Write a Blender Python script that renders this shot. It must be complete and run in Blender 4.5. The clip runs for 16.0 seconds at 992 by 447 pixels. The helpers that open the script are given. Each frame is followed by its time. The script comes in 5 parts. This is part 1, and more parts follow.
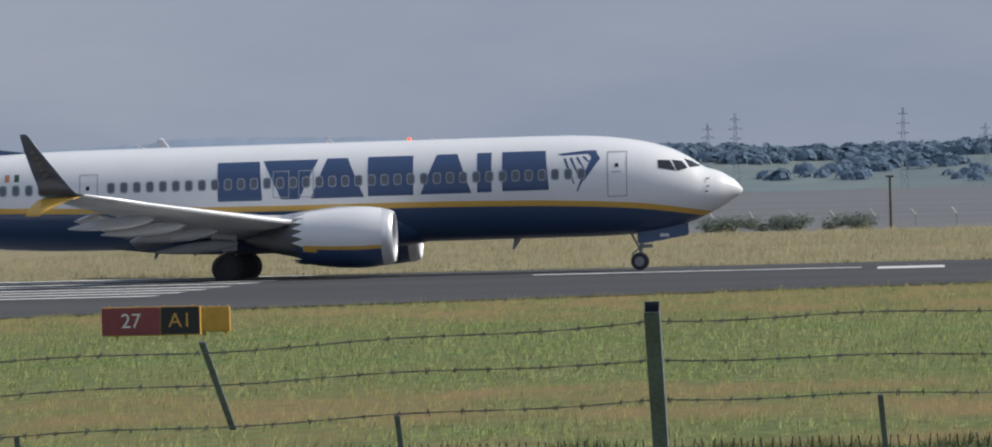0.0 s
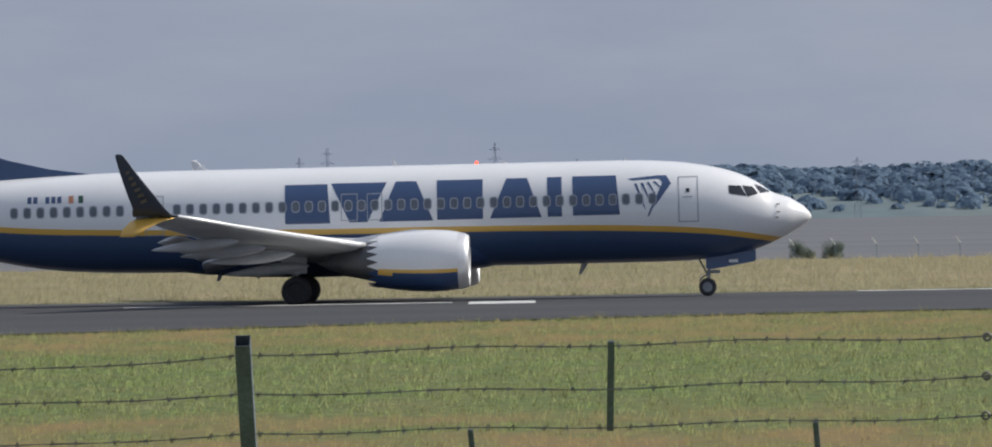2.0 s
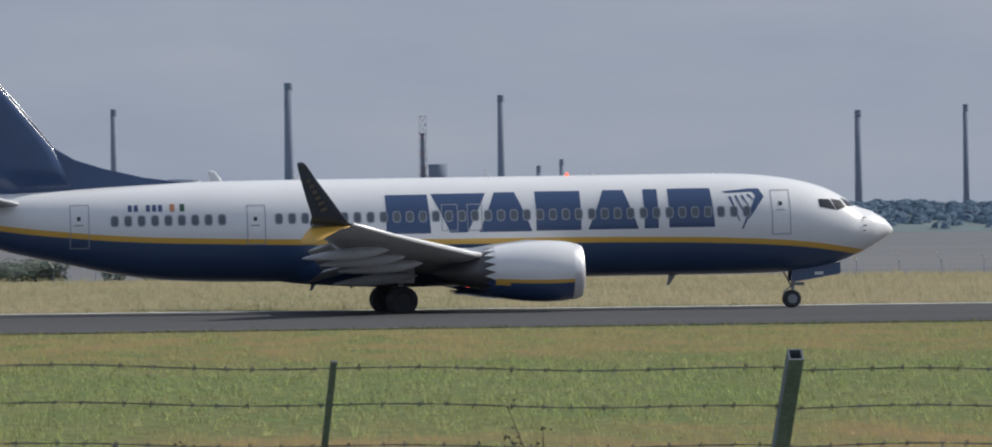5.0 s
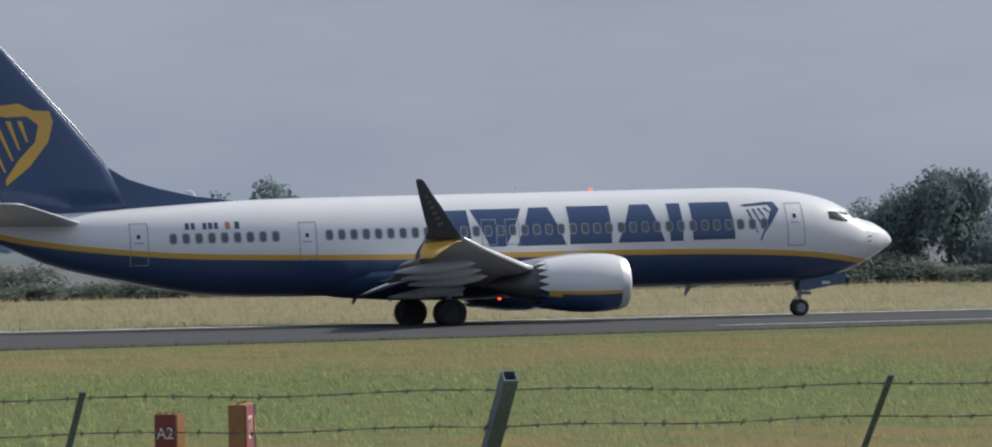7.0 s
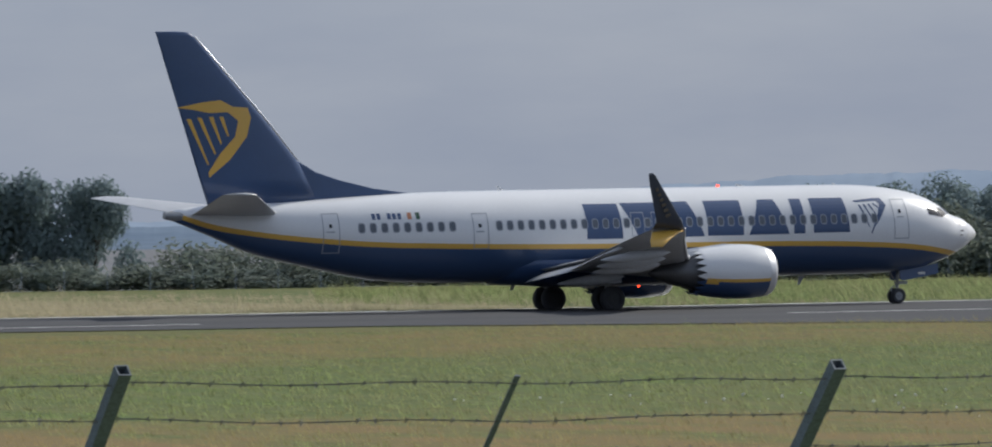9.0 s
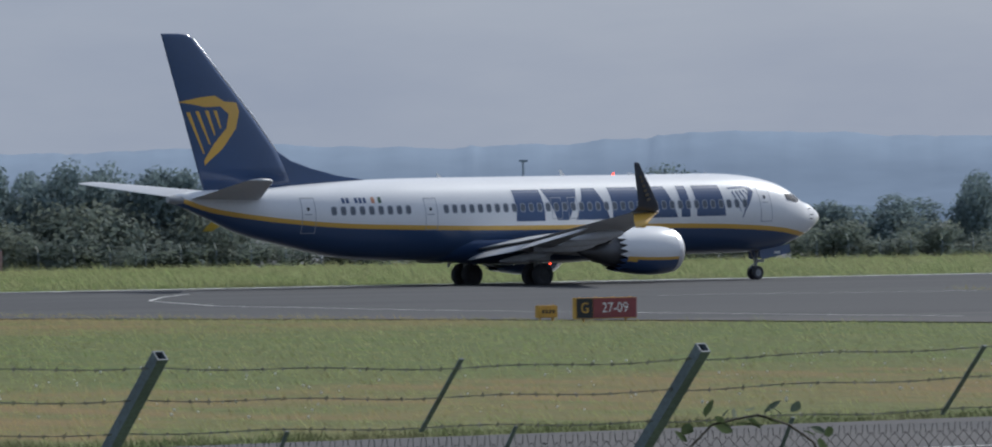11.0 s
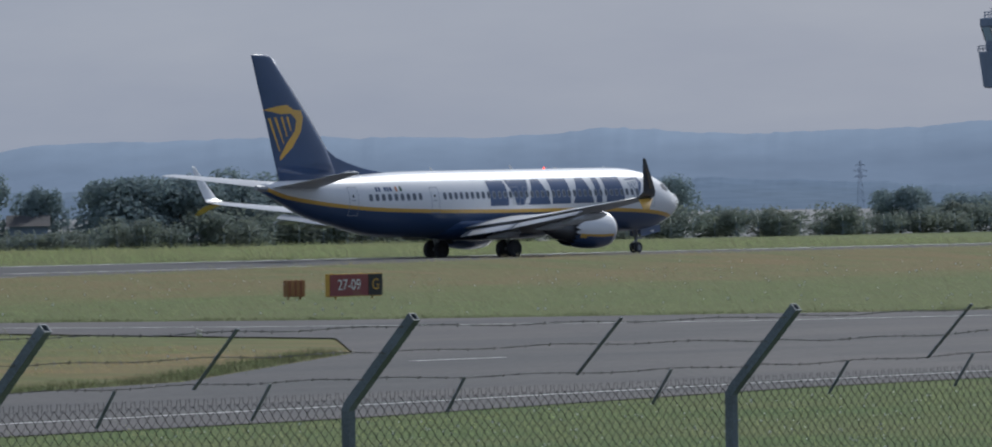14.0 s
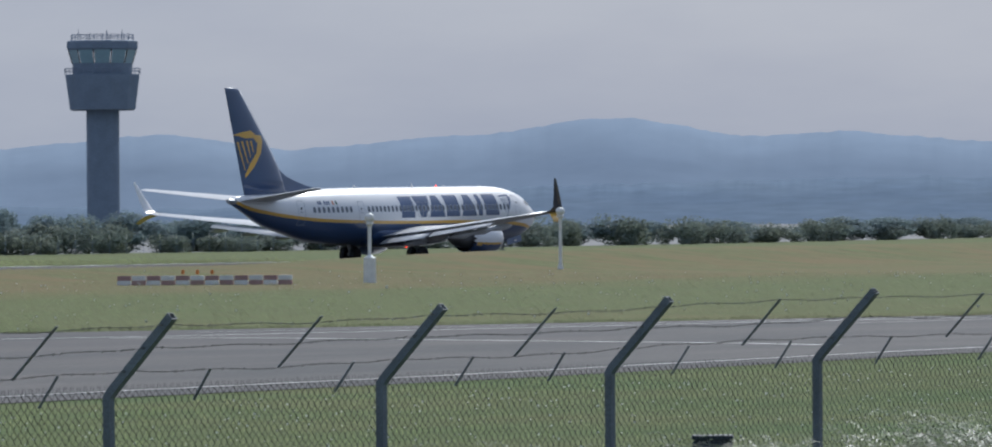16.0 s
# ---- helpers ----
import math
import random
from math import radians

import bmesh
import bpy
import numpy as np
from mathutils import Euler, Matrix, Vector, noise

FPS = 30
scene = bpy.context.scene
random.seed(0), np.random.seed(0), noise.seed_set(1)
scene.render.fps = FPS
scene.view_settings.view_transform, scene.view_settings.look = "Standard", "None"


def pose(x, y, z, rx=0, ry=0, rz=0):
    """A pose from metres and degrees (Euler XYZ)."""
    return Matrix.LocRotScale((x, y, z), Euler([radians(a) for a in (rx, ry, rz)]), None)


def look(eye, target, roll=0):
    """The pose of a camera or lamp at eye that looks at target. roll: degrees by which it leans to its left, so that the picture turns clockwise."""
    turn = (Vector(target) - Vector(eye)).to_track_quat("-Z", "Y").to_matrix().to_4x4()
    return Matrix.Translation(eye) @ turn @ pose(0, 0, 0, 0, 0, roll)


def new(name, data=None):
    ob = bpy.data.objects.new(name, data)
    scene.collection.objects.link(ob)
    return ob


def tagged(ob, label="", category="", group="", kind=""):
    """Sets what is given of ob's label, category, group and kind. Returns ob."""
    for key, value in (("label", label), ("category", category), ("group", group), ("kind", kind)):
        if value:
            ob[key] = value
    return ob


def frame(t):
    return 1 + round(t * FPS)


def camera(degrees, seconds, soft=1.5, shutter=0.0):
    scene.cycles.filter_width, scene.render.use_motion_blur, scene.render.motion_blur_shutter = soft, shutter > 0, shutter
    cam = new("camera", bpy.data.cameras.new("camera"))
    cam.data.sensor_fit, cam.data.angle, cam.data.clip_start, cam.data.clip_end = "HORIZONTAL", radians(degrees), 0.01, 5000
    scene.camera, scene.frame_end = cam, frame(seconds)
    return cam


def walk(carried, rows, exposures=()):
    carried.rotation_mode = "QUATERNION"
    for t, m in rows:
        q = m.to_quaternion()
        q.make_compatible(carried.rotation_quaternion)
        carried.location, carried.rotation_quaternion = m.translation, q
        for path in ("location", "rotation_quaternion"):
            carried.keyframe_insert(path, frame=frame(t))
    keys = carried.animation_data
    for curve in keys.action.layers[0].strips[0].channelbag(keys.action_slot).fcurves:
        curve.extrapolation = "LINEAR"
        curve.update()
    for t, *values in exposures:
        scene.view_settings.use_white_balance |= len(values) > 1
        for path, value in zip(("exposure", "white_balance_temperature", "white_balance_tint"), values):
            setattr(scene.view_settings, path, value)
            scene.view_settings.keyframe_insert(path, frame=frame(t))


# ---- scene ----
EYE = (0.0, 0.0, 3.608)
cam = camera(8.216, 16.0, soft=1.9, shutter=0.08)


def aim(yaw, pitch, roll):
    """The camera's pose: yaw clockwise from +y, pitch upwards, degrees."""
    a, b = radians(yaw), radians(pitch)
    far = Vector((math.sin(a) * math.cos(b), math.cos(a) * math.cos(b), math.sin(b)))
    return look(EYE, Vector(EYE) + 100 * far, roll)


# seconds, yaw, pitch, roll
AIMS = [
    (0.0, -5.542, -0.345, -1.42),
    (0.5, -4.818, -0.364, -1.159),
    (1.0, -4.158, -0.319, -1.103),
    (1.5, -3.365, -0.099, -0.887),
    (2.0, -2.15, -0.133, -1.002),
    (2.5, -0.672, -0.152, -0.908),
    (3.0, 0.201, -0.113, -0.942),
    (3.5, 1.666, -0.136, -0.744),
    (4.0, 3.225, -0.207, -0.571),
    (4.2, 3.977, -0.164, -0.352),
    (6.3, 13.323, -0.031, -1.016),
    (6.5, 14.179, 0.0, -0.702),
    (7.0, 16.55, 0.094, -1.146),
    (7.5, 17.988, 0.077, -1.434),
    (8.0, 20.941, 0.136, -1.488),
    (8.2, 21.857, 0.131, -1.257),
    (10.3, 32.968, -0.077, -0.697),
    (10.5, 34.076, -0.063, -0.633),
    (11.0, 36.599, -0.103, -0.687),
    (11.5, 39.301, -0.091, -0.458),
    (12.0, 42.497, -0.134, -0.765),
    (12.5, 45.023, -0.169, -0.939),
    (13.0, 46.588, -0.202, -0.718),
    (13.5, 48.63, -0.219, -0.598),
    (14.0, 49.976, -0.216, -0.822),
    (14.5, 52.299, -0.282, -0.455),
    (15.0, 53.608, -0.347, -0.898),
    (15.5, 55.701, -0.381, -0.375),
    (16.0, 57.552, -0.112, -0.423),
]
walk(cam, [(t, aim(y, p, r)) for t, y, p, r in AIMS], [(0, 0.12, 6280, 10), (2.5, 0.21, 6320, 10), (4.2, 0.18, 6300, 9), (8.2, 0.12, 6250, 9), (10.5, 0.07, 5960, 8), (12.6, 0.12, 5840, 8), (13.6, 0.1, 5820, 8), (14.0, -0.08, 5810, 8.5), (14.5, -0.1, 5800, 9), (15.0, 0.0, 5790, 8.5), (16, 0.14, 5780, 8)])

# ---- light ----
SUN_AZ, SUN_EL = 76.0, 38.0   # clockwise from +y, and height, degrees
world = bpy.data.worlds.new("world")
scene.world = world
world.use_nodes = True
wn, wl = world.node_tree.nodes, world.node_tree.links
wn.clear()
sky = wn.new("ShaderNodeTexSky")
sky.sky_type, sky.sun_disc = "NISHITA", False
sky.sun_elevation, sky.sun_rotation = radians(SUN_EL), radians(SUN_AZ)
sky.air_density, sky.dust_density, sky.ozone_density = 1.0, 3.0, 1.0
wco = wn.new("ShaderNodeTexCoord")
wmap = wn.new("ShaderNodeMapping")
wmap.inputs["Scale"].default_value = (9, 9, 34)
wl.new(wco.outputs["Generated"], wmap.inputs["Vector"])
wnoise = wn.new("ShaderNodeTexNoise")
wnoise.inputs["Scale"].default_value, wnoise.inputs["Detail"].default_value = 1.6, 6
wnoise.inputs["Roughness"].default_value = 0.55
wl.new(wmap.outputs["Vector"], wnoise.inputs["Vector"])
wramp = wn.new("ShaderNodeValToRGB")
wramp.color_ramp.elements[0].position, wramp.color_ramp.elements[1].position = 0.3, 0.75
wramp.color_ramp.elements[0].color = (2.75, 3.2, 4.2, 1)
wramp.color_ramp.elements[1].color = (3.6, 3.95, 4.7, 1)
wl.new(wnoise.outputs["Fac"], wramp.inputs["Fac"])
wmix = wn.new("ShaderNodeMix")
wmix.data_type = "RGBA"
wmix.inputs["Factor"].default_value = 0.8
wl.new(sky.outputs["Color"], wmix.inputs["A"])
wl.new(wramp.outputs["Color"], wmix.inputs["B"])
wbg = wn.new("ShaderNodeBackground")
wbg.inputs["Strength"].default_value = 0.1
wl.new(wmix.outputs["Result"], wbg.inputs["Color"])
wout = wn.new("ShaderNodeOutputWorld")
wl.new(wbg.outputs["Background"], wout.inputs["Surface"])

sun = new("sun", bpy.data.lights.new("sun", "SUN"))
sun.data.energy, sun.data.angle, sun.data.color = 3.6, radians(0.6), (1.0, 0.94, 0.85)
_a, _e = radians(SUN_AZ), radians(SUN_EL)
sun.matrix_world = look((300 * math.sin(_a) * math.cos(_e), 300 * math.cos(_a) * math.cos(_e), 300 * math.sin(_e)), (0, 0, 0))

# ---- materials ----


def mat(name, color, rough=0.6, metal=0.0, vary=0.15, scale=3.0, bump=0.0, fine=40.0, coat=0.0, second=None, spec=0.5, stretch=(1, 1, 1), island=0.0, through_light=0.0, sheen=0.0):
    """A principled material whose colour wanders at two scales; second: the other colour of the large patches."""
    m = bpy.data.materials.new(name)
    m.use_nodes = True
    n, l = m.node_tree.nodes, m.node_tree.links
    b = n["Principled BSDF"]
    b.inputs["Roughness"].default_value, b.inputs["Metallic"].default_value = rough, metal
    b.inputs["Coat Weight"].default_value, b.inputs["Specular IOR Level"].default_value = coat, spec
    b.inputs["Coat Roughness"].default_value = 0.12
    b.inputs["Sheen Weight"].default_value, b.inputs["Sheen Roughness"].default_value = sheen, 0.6
    co = n.new("ShaderNodeTexCoord")
    mp = n.new("ShaderNodeMapping")
    mp.inputs["Scale"].default_value = stretch
    l.new(co.outputs["Object"], mp.inputs["Vector"])
    big, small = n.new("ShaderNodeTexNoise"), n.new("ShaderNodeTexNoise")
    big.inputs["Scale"].default_value, big.inputs["Detail"].default_value = scale, 5
    small.inputs["Scale"].default_value, small.inputs["Detail"].default_value = fine, 3
    l.new(mp.outputs["Vector"], big.inputs["Vector"])
    l.new(mp.outputs["Vector"], small.inputs["Vector"])
    two = second or tuple(c * (1 - vary) for c in color)
    ramp = n.new("ShaderNodeValToRGB")
    ramp.color_ramp.elements[0].position, ramp.color_ramp.elements[1].position = 0.36, 0.64
    ramp.color_ramp.elements[0].color, ramp.color_ramp.elements[1].color = (*two, 1), (*color, 1)
    l.new(big.outputs["Fac"], ramp.inputs["Fac"])
    mul = n.new("ShaderNodeMix")
    mul.data_type, mul.blend_type = "RGBA", "MULTIPLY"
    mul.inputs["Factor"].default_value = 1.0
    r2 = n.new("ShaderNodeMapRange")
    r2.inputs["From Min"].default_value, r2.inputs["From Max"].default_value = 0.25, 0.75
    r2.inputs["To Min"].default_value, r2.inputs["To Max"].default_value = 1 - vary, 1 + vary
    l.new(small.outputs["Fac"], r2.inputs["Value"])
    l.new(ramp.outputs["Color"], mul.inputs["A"])
    l.new(r2.outputs["Result"], mul.inputs["B"])
    last = mul.outputs["Result"]
    if island:
        geo, r3 = n.new("ShaderNodeNewGeometry"), n.new("ShaderNodeMapRange")
        r3.inputs["To Min"].default_value, r3.inputs["To Max"].default_value = 1 - island, 1 + island
        l.new(geo.outputs["Random Per Island"], r3.inputs["Value"])
        m3 = n.new("ShaderNodeMix")
        m3.data_type, m3.blend_type = "RGBA", "MULTIPLY"
        m3.inputs["Factor"].default_value = 1.0
        l.new(last, m3.inputs["A"])
        l.new(r3.outputs["Result"], m3.inputs["B"])
        last = m3.outputs["Result"]
    l.new(last, b.inputs["Base Color"])
    if bump:
        bp = n.new("ShaderNodeBump")
        bp.inputs["Strength"].default_value, bp.inputs["Distance"].default_value = 0.6, bump
        l.new(small.outputs["Fac"], bp.inputs["Height"])
        l.new(bp.outputs["Normal"], b.inputs["Normal"])
    if through_light:
        tr, ms = n.new("ShaderNodeBsdfTranslucent"), n.new("ShaderNodeMixShader")
        l.new(last, tr.inputs["Color"])
        ms.inputs["Fac"].default_value = through_light
        l.new(b.outputs["BSDF"], ms.inputs[1])
        l.new(tr.outputs["BSDF"], ms.inputs[2])
        l.new(ms.outputs["Shader"], n["Material Output"].inputs["Surface"])
    return m


def glow(name, color, strength):
    m = bpy.data.materials.new(name)
    m.use_nodes = True
    b = m.node_tree.nodes["Principled BSDF"]
    b.inputs["Base Color"].default_value = (*color, 1)
    b.inputs["Emission Color"].default_value, b.inputs["Emission Strength"].default_value = (*color, 1), strength
    return m


GRASS = mat("grass", (0.106, 0.148, 0.05), 0.95, vary=0.42, scale=0.2, fine=1.6, bump=0.06, second=(0.13, 0.15, 0.06), stretch=(2.0, 0.5, 1), spec=0.1)
DRY = mat("dry grass", (0.27, 0.225, 0.14), 0.95, vary=0.4, scale=0.12, fine=1.4, bump=0.1, second=(0.2, 0.195, 0.105), stretch=(1.6, 0.5, 1), spec=0.1)
GRASS_NEAR = mat("short grass", (0.075, 0.115, 0.038), 0.95, vary=0.35, scale=0.12, fine=6.0, bump=0.06, second=(0.11, 0.125, 0.048), spec=0.1)
ASPHALT = mat("asphalt", (0.072, 0.071, 0.074), 0.9, vary=0.2, scale=0.05, fine=9.0, bump=0.004, second=(0.055, 0.056, 0.06), stretch=(0.35, 1.5, 1), spec=0.2)
ASPHALT_PALE = mat("worn asphalt", (0.105, 0.098, 0.097), 0.88, vary=0.22, scale=0.16, fine=9.0, bump=0.004, second=(0.074, 0.074, 0.077), stretch=(0.4, 1.2, 1), spec=0.15)
MUD = mat("mudflat", (0.135, 0.135, 0.14), 0.85, vary=0.12, scale=0.004, fine=0.03, second=(0.1, 0.105, 0.115), stretch=(0.4, 2.5, 1))
LINE = mat("road paint", (0.7, 0.7, 0.67), 0.7, vary=0.25, scale=0.6, fine=5.0)
FENCE = mat("painted steel", (0.15, 0.178, 0.21), 0.65, metal=0.0, vary=0.25, scale=4.0, fine=60.0)
WIRE = mat("weathered wire", (0.21, 0.2, 0.19), 0.55, metal=0.4, vary=0.3, scale=6.0)
GALV = mat("galvanised pole", (0.19, 0.25, 0.33), 0.55, metal=0.1, vary=0.14, scale=3.0, fine=30.0)
WHITE = mat("white aircraft paint", (0.8, 0.8, 0.8), 0.28, vary=0.03, scale=0.8, fine=14, coat=0.5)
# navy lifted above the true paint, with haze put into the colour
NAVY = mat("navy aircraft paint", (0.04, 0.08, 0.185), 0.32, vary=0.06, scale=0.8, fine=14, coat=0.5)
YELLOW = mat("yellow aircraft paint", (0.72, 0.43, 0.08), 0.3, vary=0.05, scale=0.8, coat=0.5)
WINGLET = mat("dark grey winglet paint", (0.06, 0.068, 0.088), 0.35, vary=0.08, scale=1.5, fine=14, coat=0.4)
WINGGREY = mat("grey wing skin", (0.52, 0.53, 0.55), 0.4, metal=0.05, vary=0.08, scale=1.2, fine=12)
SILVER = mat("polished metal", (0.75, 0.75, 0.76), 0.42, metal=0.55, vary=0.05)
DARK = mat("dark glass", (0.02, 0.022, 0.026), 0.12, vary=0.1, coat=0.5)
PANE = mat("cabin pane", (0.12, 0.135, 0.16), 0.15, vary=0.1, coat=0.4)
SEAM = mat("seam grey", (0.36, 0.38, 0.42), 0.5)
# tyre black is lifted the same way, for haze
TYRE = mat("tyre rubber", (0.06, 0.062, 0.068), 0.75, vary=0.2, scale=4)
GEAR = mat("gear leg paint", (0.35, 0.36, 0.37), 0.4, metal=0.3, vary=0.15)
BLACK = mat("black metal", (0.03, 0.03, 0.032), 0.5)
# sign red and yellow are muted in the paint to stand in for haze
SIGN_RED = mat("sign red", (0.26, 0.06, 0.065), 0.5, vary=0.12, scale=3)
SIGN_BLACK = mat("sign black", (0.02, 0.022, 0.025), 0.5)
SIGN_YELLOW = mat("sign yellow", (0.62, 0.36, 0.06), 0.5, vary=0.15)
SIGN_WHITE = mat("sign white", (0.8, 0.8, 0.78), 0.5)
# both leaf colours are lifted and blued: airfield haze is put into them
HAZE_LEAF = mat("hazed tree leaves", (0.22, 0.283, 0.285), 0.9, vary=0.15, scale=0.35, fine=2.5, second=(0.19, 0.245, 0.25), island=0.1, spec=0.1, through_light=0.4, sheen=0.15)
HAZE_BUSH = mat("hazed bush leaves", (0.2, 0.245, 0.22), 0.9, vary=0.2, scale=0.4, fine=2.5, second=(0.19, 0.215, 0.17), island=0.12, spec=0.1, through_light=0.4, sheen=0.15)
BARK = mat("bark", (0.09, 0.075, 0.06), 0.9, vary=0.3, scale=2.0)
# shore and woods carry the distance haze as blue in their colour
HAZE_BLUE = mat("hazed blue shore", (0.14, 0.183, 0.245), 1.0, vary=0.1, scale=0.008, fine=0.05, second=(0.155, 0.198, 0.255), spec=0.0)
HAZE_FARLEAF = mat("hazed far woods", (0.2, 0.275, 0.36), 1.0, vary=0.06, scale=0.01, fine=0.1, second=(0.18, 0.25, 0.335), island=0.05, through_light=0.4, spec=0.0)
LINK = mat("netting wire", (0.055, 0.06, 0.06), 0.8, vary=0.3, scale=5, spec=0.15)
BROWN = mat("brown sign case", (0.34, 0.17, 0.07), 0.6, vary=0.2, scale=3)
MAROON = mat("dark red panel", (0.2, 0.05, 0.04), 0.6, vary=0.15)
# red of low saturation
MUTED_RED = mat("muted red", (0.34, 0.14, 0.12), 0.7, vary=0.15)
# lighter red; the haze before the cabin is painted into it
PALE_RED = mat("paled red", (0.4, 0.25, 0.24), 0.7, vary=0.15)
# pale blue stands in for the haze before the hills
HAZE_HILL = mat("hazed far hill", (0.232, 0.285, 0.36), 1.0, vary=0.05, scale=0.006, fine=0.03, spec=0.0)
# field green greyed and blued, again for distance haze
HAZE_WOOD = mat("hazed far fields", (0.15, 0.19, 0.205), 1.0, vary=0.1, scale=0.006, fine=0.03, second=(0.175, 0.21, 0.21), spec=0.0)
# concrete tinted blue, with distance haze put into the colour
HAZE_CONCRETE = mat("concrete", (0.2, 0.25, 0.315), 0.85, vary=0.12, scale=0.4, fine=4)
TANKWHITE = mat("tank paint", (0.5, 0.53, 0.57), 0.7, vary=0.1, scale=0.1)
# steel lightened and blued; the haze over the works is painted in
HAZE_STEEL = mat("hazed far steelwork", (0.22, 0.255, 0.32), 1.0, vary=0.1)
ORANGE = mat("orange paint", (0.65, 0.2, 0.03), 0.6, vary=0.15)
DARKRIM = mat("dark wheel", (0.05, 0.052, 0.055), 0.5, metal=0.3)
GOLD = mat("dull gold paint", (0.13, 0.1, 0.06), 0.5)
FERN = mat("fern", (0.07, 0.105, 0.055), 0.52, spec=0.4, vary=0.3, scale=3, fine=20, second=(0.11, 0.135, 0.07), island=0.4, through_light=0.3)
BLADE = mat("grass blades", (0.172, 0.235, 0.075), 0.8, vary=0.35, scale=0.2, fine=1.2, second=(0.225, 0.235, 0.1), island=0.7, spec=0.05)
# darker copy of the blades: the island's backlit tone is put into colour
ISLAND = mat("island grass blades", (0.145, 0.19, 0.072), 0.85, vary=0.35, scale=0.15, fine=1.2, second=(0.16, 0.175, 0.08), island=0.5, spec=0.08)
NOZZLE = mat("dark nozzle metal", (0.14, 0.14, 0.145), 0.45, metal=0.6, vary=0.15)
FLAG_ORANGE = mat("orange flag paint", (0.55, 0.24, 0.13), 0.4)
GREEN_F = mat("green flag paint", (0.03, 0.1, 0.06), 0.4)
BEACON = glow("red beacon", (1.0, 0.06, 0.02), 3.0)


def banded(m, straw, backlit=1.0):
    """Bands of dry straw colour in the grass along the taxiway and the runway, with ragged borders."""
    n, l = m.node_tree.nodes, m.node_tree.links
    b = n["Principled BSDF"]
    old = b.inputs["Base Color"].links[0].from_socket
    co, sep, no = n.new("ShaderNodeTexCoord"), n.new("ShaderNodeSeparateXYZ"), n.new("ShaderNodeTexNoise")
    mp = n.new("ShaderNodeMapping")
    mp.inputs["Scale"].default_value = (0.5, 1.2, 1)
    l.new(co.outputs["Object"], sep.inputs["Vector"])
    l.new(co.outputs["Object"], mp.inputs["Vector"])
    l.new(mp.outputs["Vector"], no.inputs["Vector"])
    no.inputs["Scale"].default_value, no.inputs["Detail"].default_value = 0.07, 6
    ad = n.new("ShaderNodeMath")
    ad.operation = "MULTIPLY_ADD"
    ad.inputs[1].default_value = 46.0
    l.new(no.outputs["Fac"], ad.inputs[0])
    l.new(sep.outputs["Y"], ad.inputs[2])
    mr, cv = n.new("ShaderNodeMapRange"), n.new("ShaderNodeFloatCurve")
    mr.inputs["From Min"].default_value, mr.inputs["From Max"].default_value = 23.0, 423.0
    l.new(ad.outputs[0], mr.inputs["Value"])
    c = cv.mapping.curves[0]
    c.points[0].location, c.points[1].location = (0, 0.1), (1, 0.3)
    for y, v in ((80, 0.05), (91, 0.2), (99, 0.75), (108, 0.85), (118, 0.35), (135, 0.12), (160, 0.1), (180, 0.5), (196, 0.7), (225, 0.55), (250, 0.15), (300, 0.05)):
        c.points.new(y / 400, v)
    cv.mapping.update()
    l.new(mr.outputs["Result"], cv.inputs["Value"])
    # patches a few metres across break the bands up
    mp2, pn, pr, pm = n.new("ShaderNodeMapping"), n.new("ShaderNodeTexNoise"), n.new("ShaderNodeMapRange"), n.new("ShaderNodeMath")
    mp2.inputs["Scale"].default_value = (0.45, 0.13, 1)
    pn.inputs["Scale"].default_value, pn.inputs["Detail"].default_value = 1.0, 5
    pr.inputs["From Min"].default_value, pr.inputs["From Max"].default_value = 0.36, 0.62
    pr.inputs["To Min"].default_value, pr.inputs["To Max"].default_value = 0.25, 1.35
    pm.operation, pm.use_clamp = "MULTIPLY", True
    l.new(co.outputs["Object"], mp2.inputs["Vector"])
    l.new(mp2.outputs["Vector"], pn.inputs["Vector"])
    l.new(pn.outputs["Fac"], pr.inputs["Value"])
    l.new(cv.outputs["Value"], pm.inputs[0])
    l.new(pr.outputs["Result"], pm.inputs[1])
    mx = n.new("ShaderNodeMix")
    mx.data_type = "RGBA"
    l.new(pm.outputs[0], mx.inputs["Factor"])
    l.new(old, mx.inputs["A"])
    mx.inputs["B"].default_value = (*straw, 1)
    last = mx.outputs["Result"]
    if backlit < 1:   # darkens towards the junction, standing in for grass seen against the sun
        gr, mm = n.new("ShaderNodeMapRange"), n.new("ShaderNodeMix")
        gr.interpolation_type = "SMOOTHSTEP"
        gr.inputs["From Min"].default_value, gr.inputs["From Max"].default_value = 15.0, 110.0
        gr.inputs["To Min"].default_value, gr.inputs["To Max"].default_value = 1.0, backlit
        l.new(sep.outputs["X"], gr.inputs["Value"])
        mm.data_type, mm.blend_type = "RGBA", "MULTIPLY"
        mm.inputs["Factor"].default_value = 1.0
        l.new(last, mm.inputs["A"])
        l.new(gr.outputs["Result"], mm.inputs["B"])
        last = mm.outputs["Result"]
    l.new(last, b.inputs["Base Color"])


banded(GRASS, (0.2, 0.15, 0.07), 0.85)
banded(BLADE, (0.32, 0.245, 0.115), 0.85)
banded(ISLAND, (0.225, 0.165, 0.095))

# ---- mesh helpers ----


def empty(name, label, category, m=None, group="", kind=""):
    ob = new(name)
    if m is not None:
        ob.matrix_basis = m
    return tagged(ob, label, category, group, kind)


def mesh_of(bm, name, material, smooth=False):
    me = bpy.data.meshes.new(name)
    bmesh.ops.recalc_face_normals(bm, faces=bm.faces)
    bm.to_mesh(me)
    bm.free()
    for mm in (material if isinstance(material, (list, tuple)) else [material]):
        me.materials.append(mm)
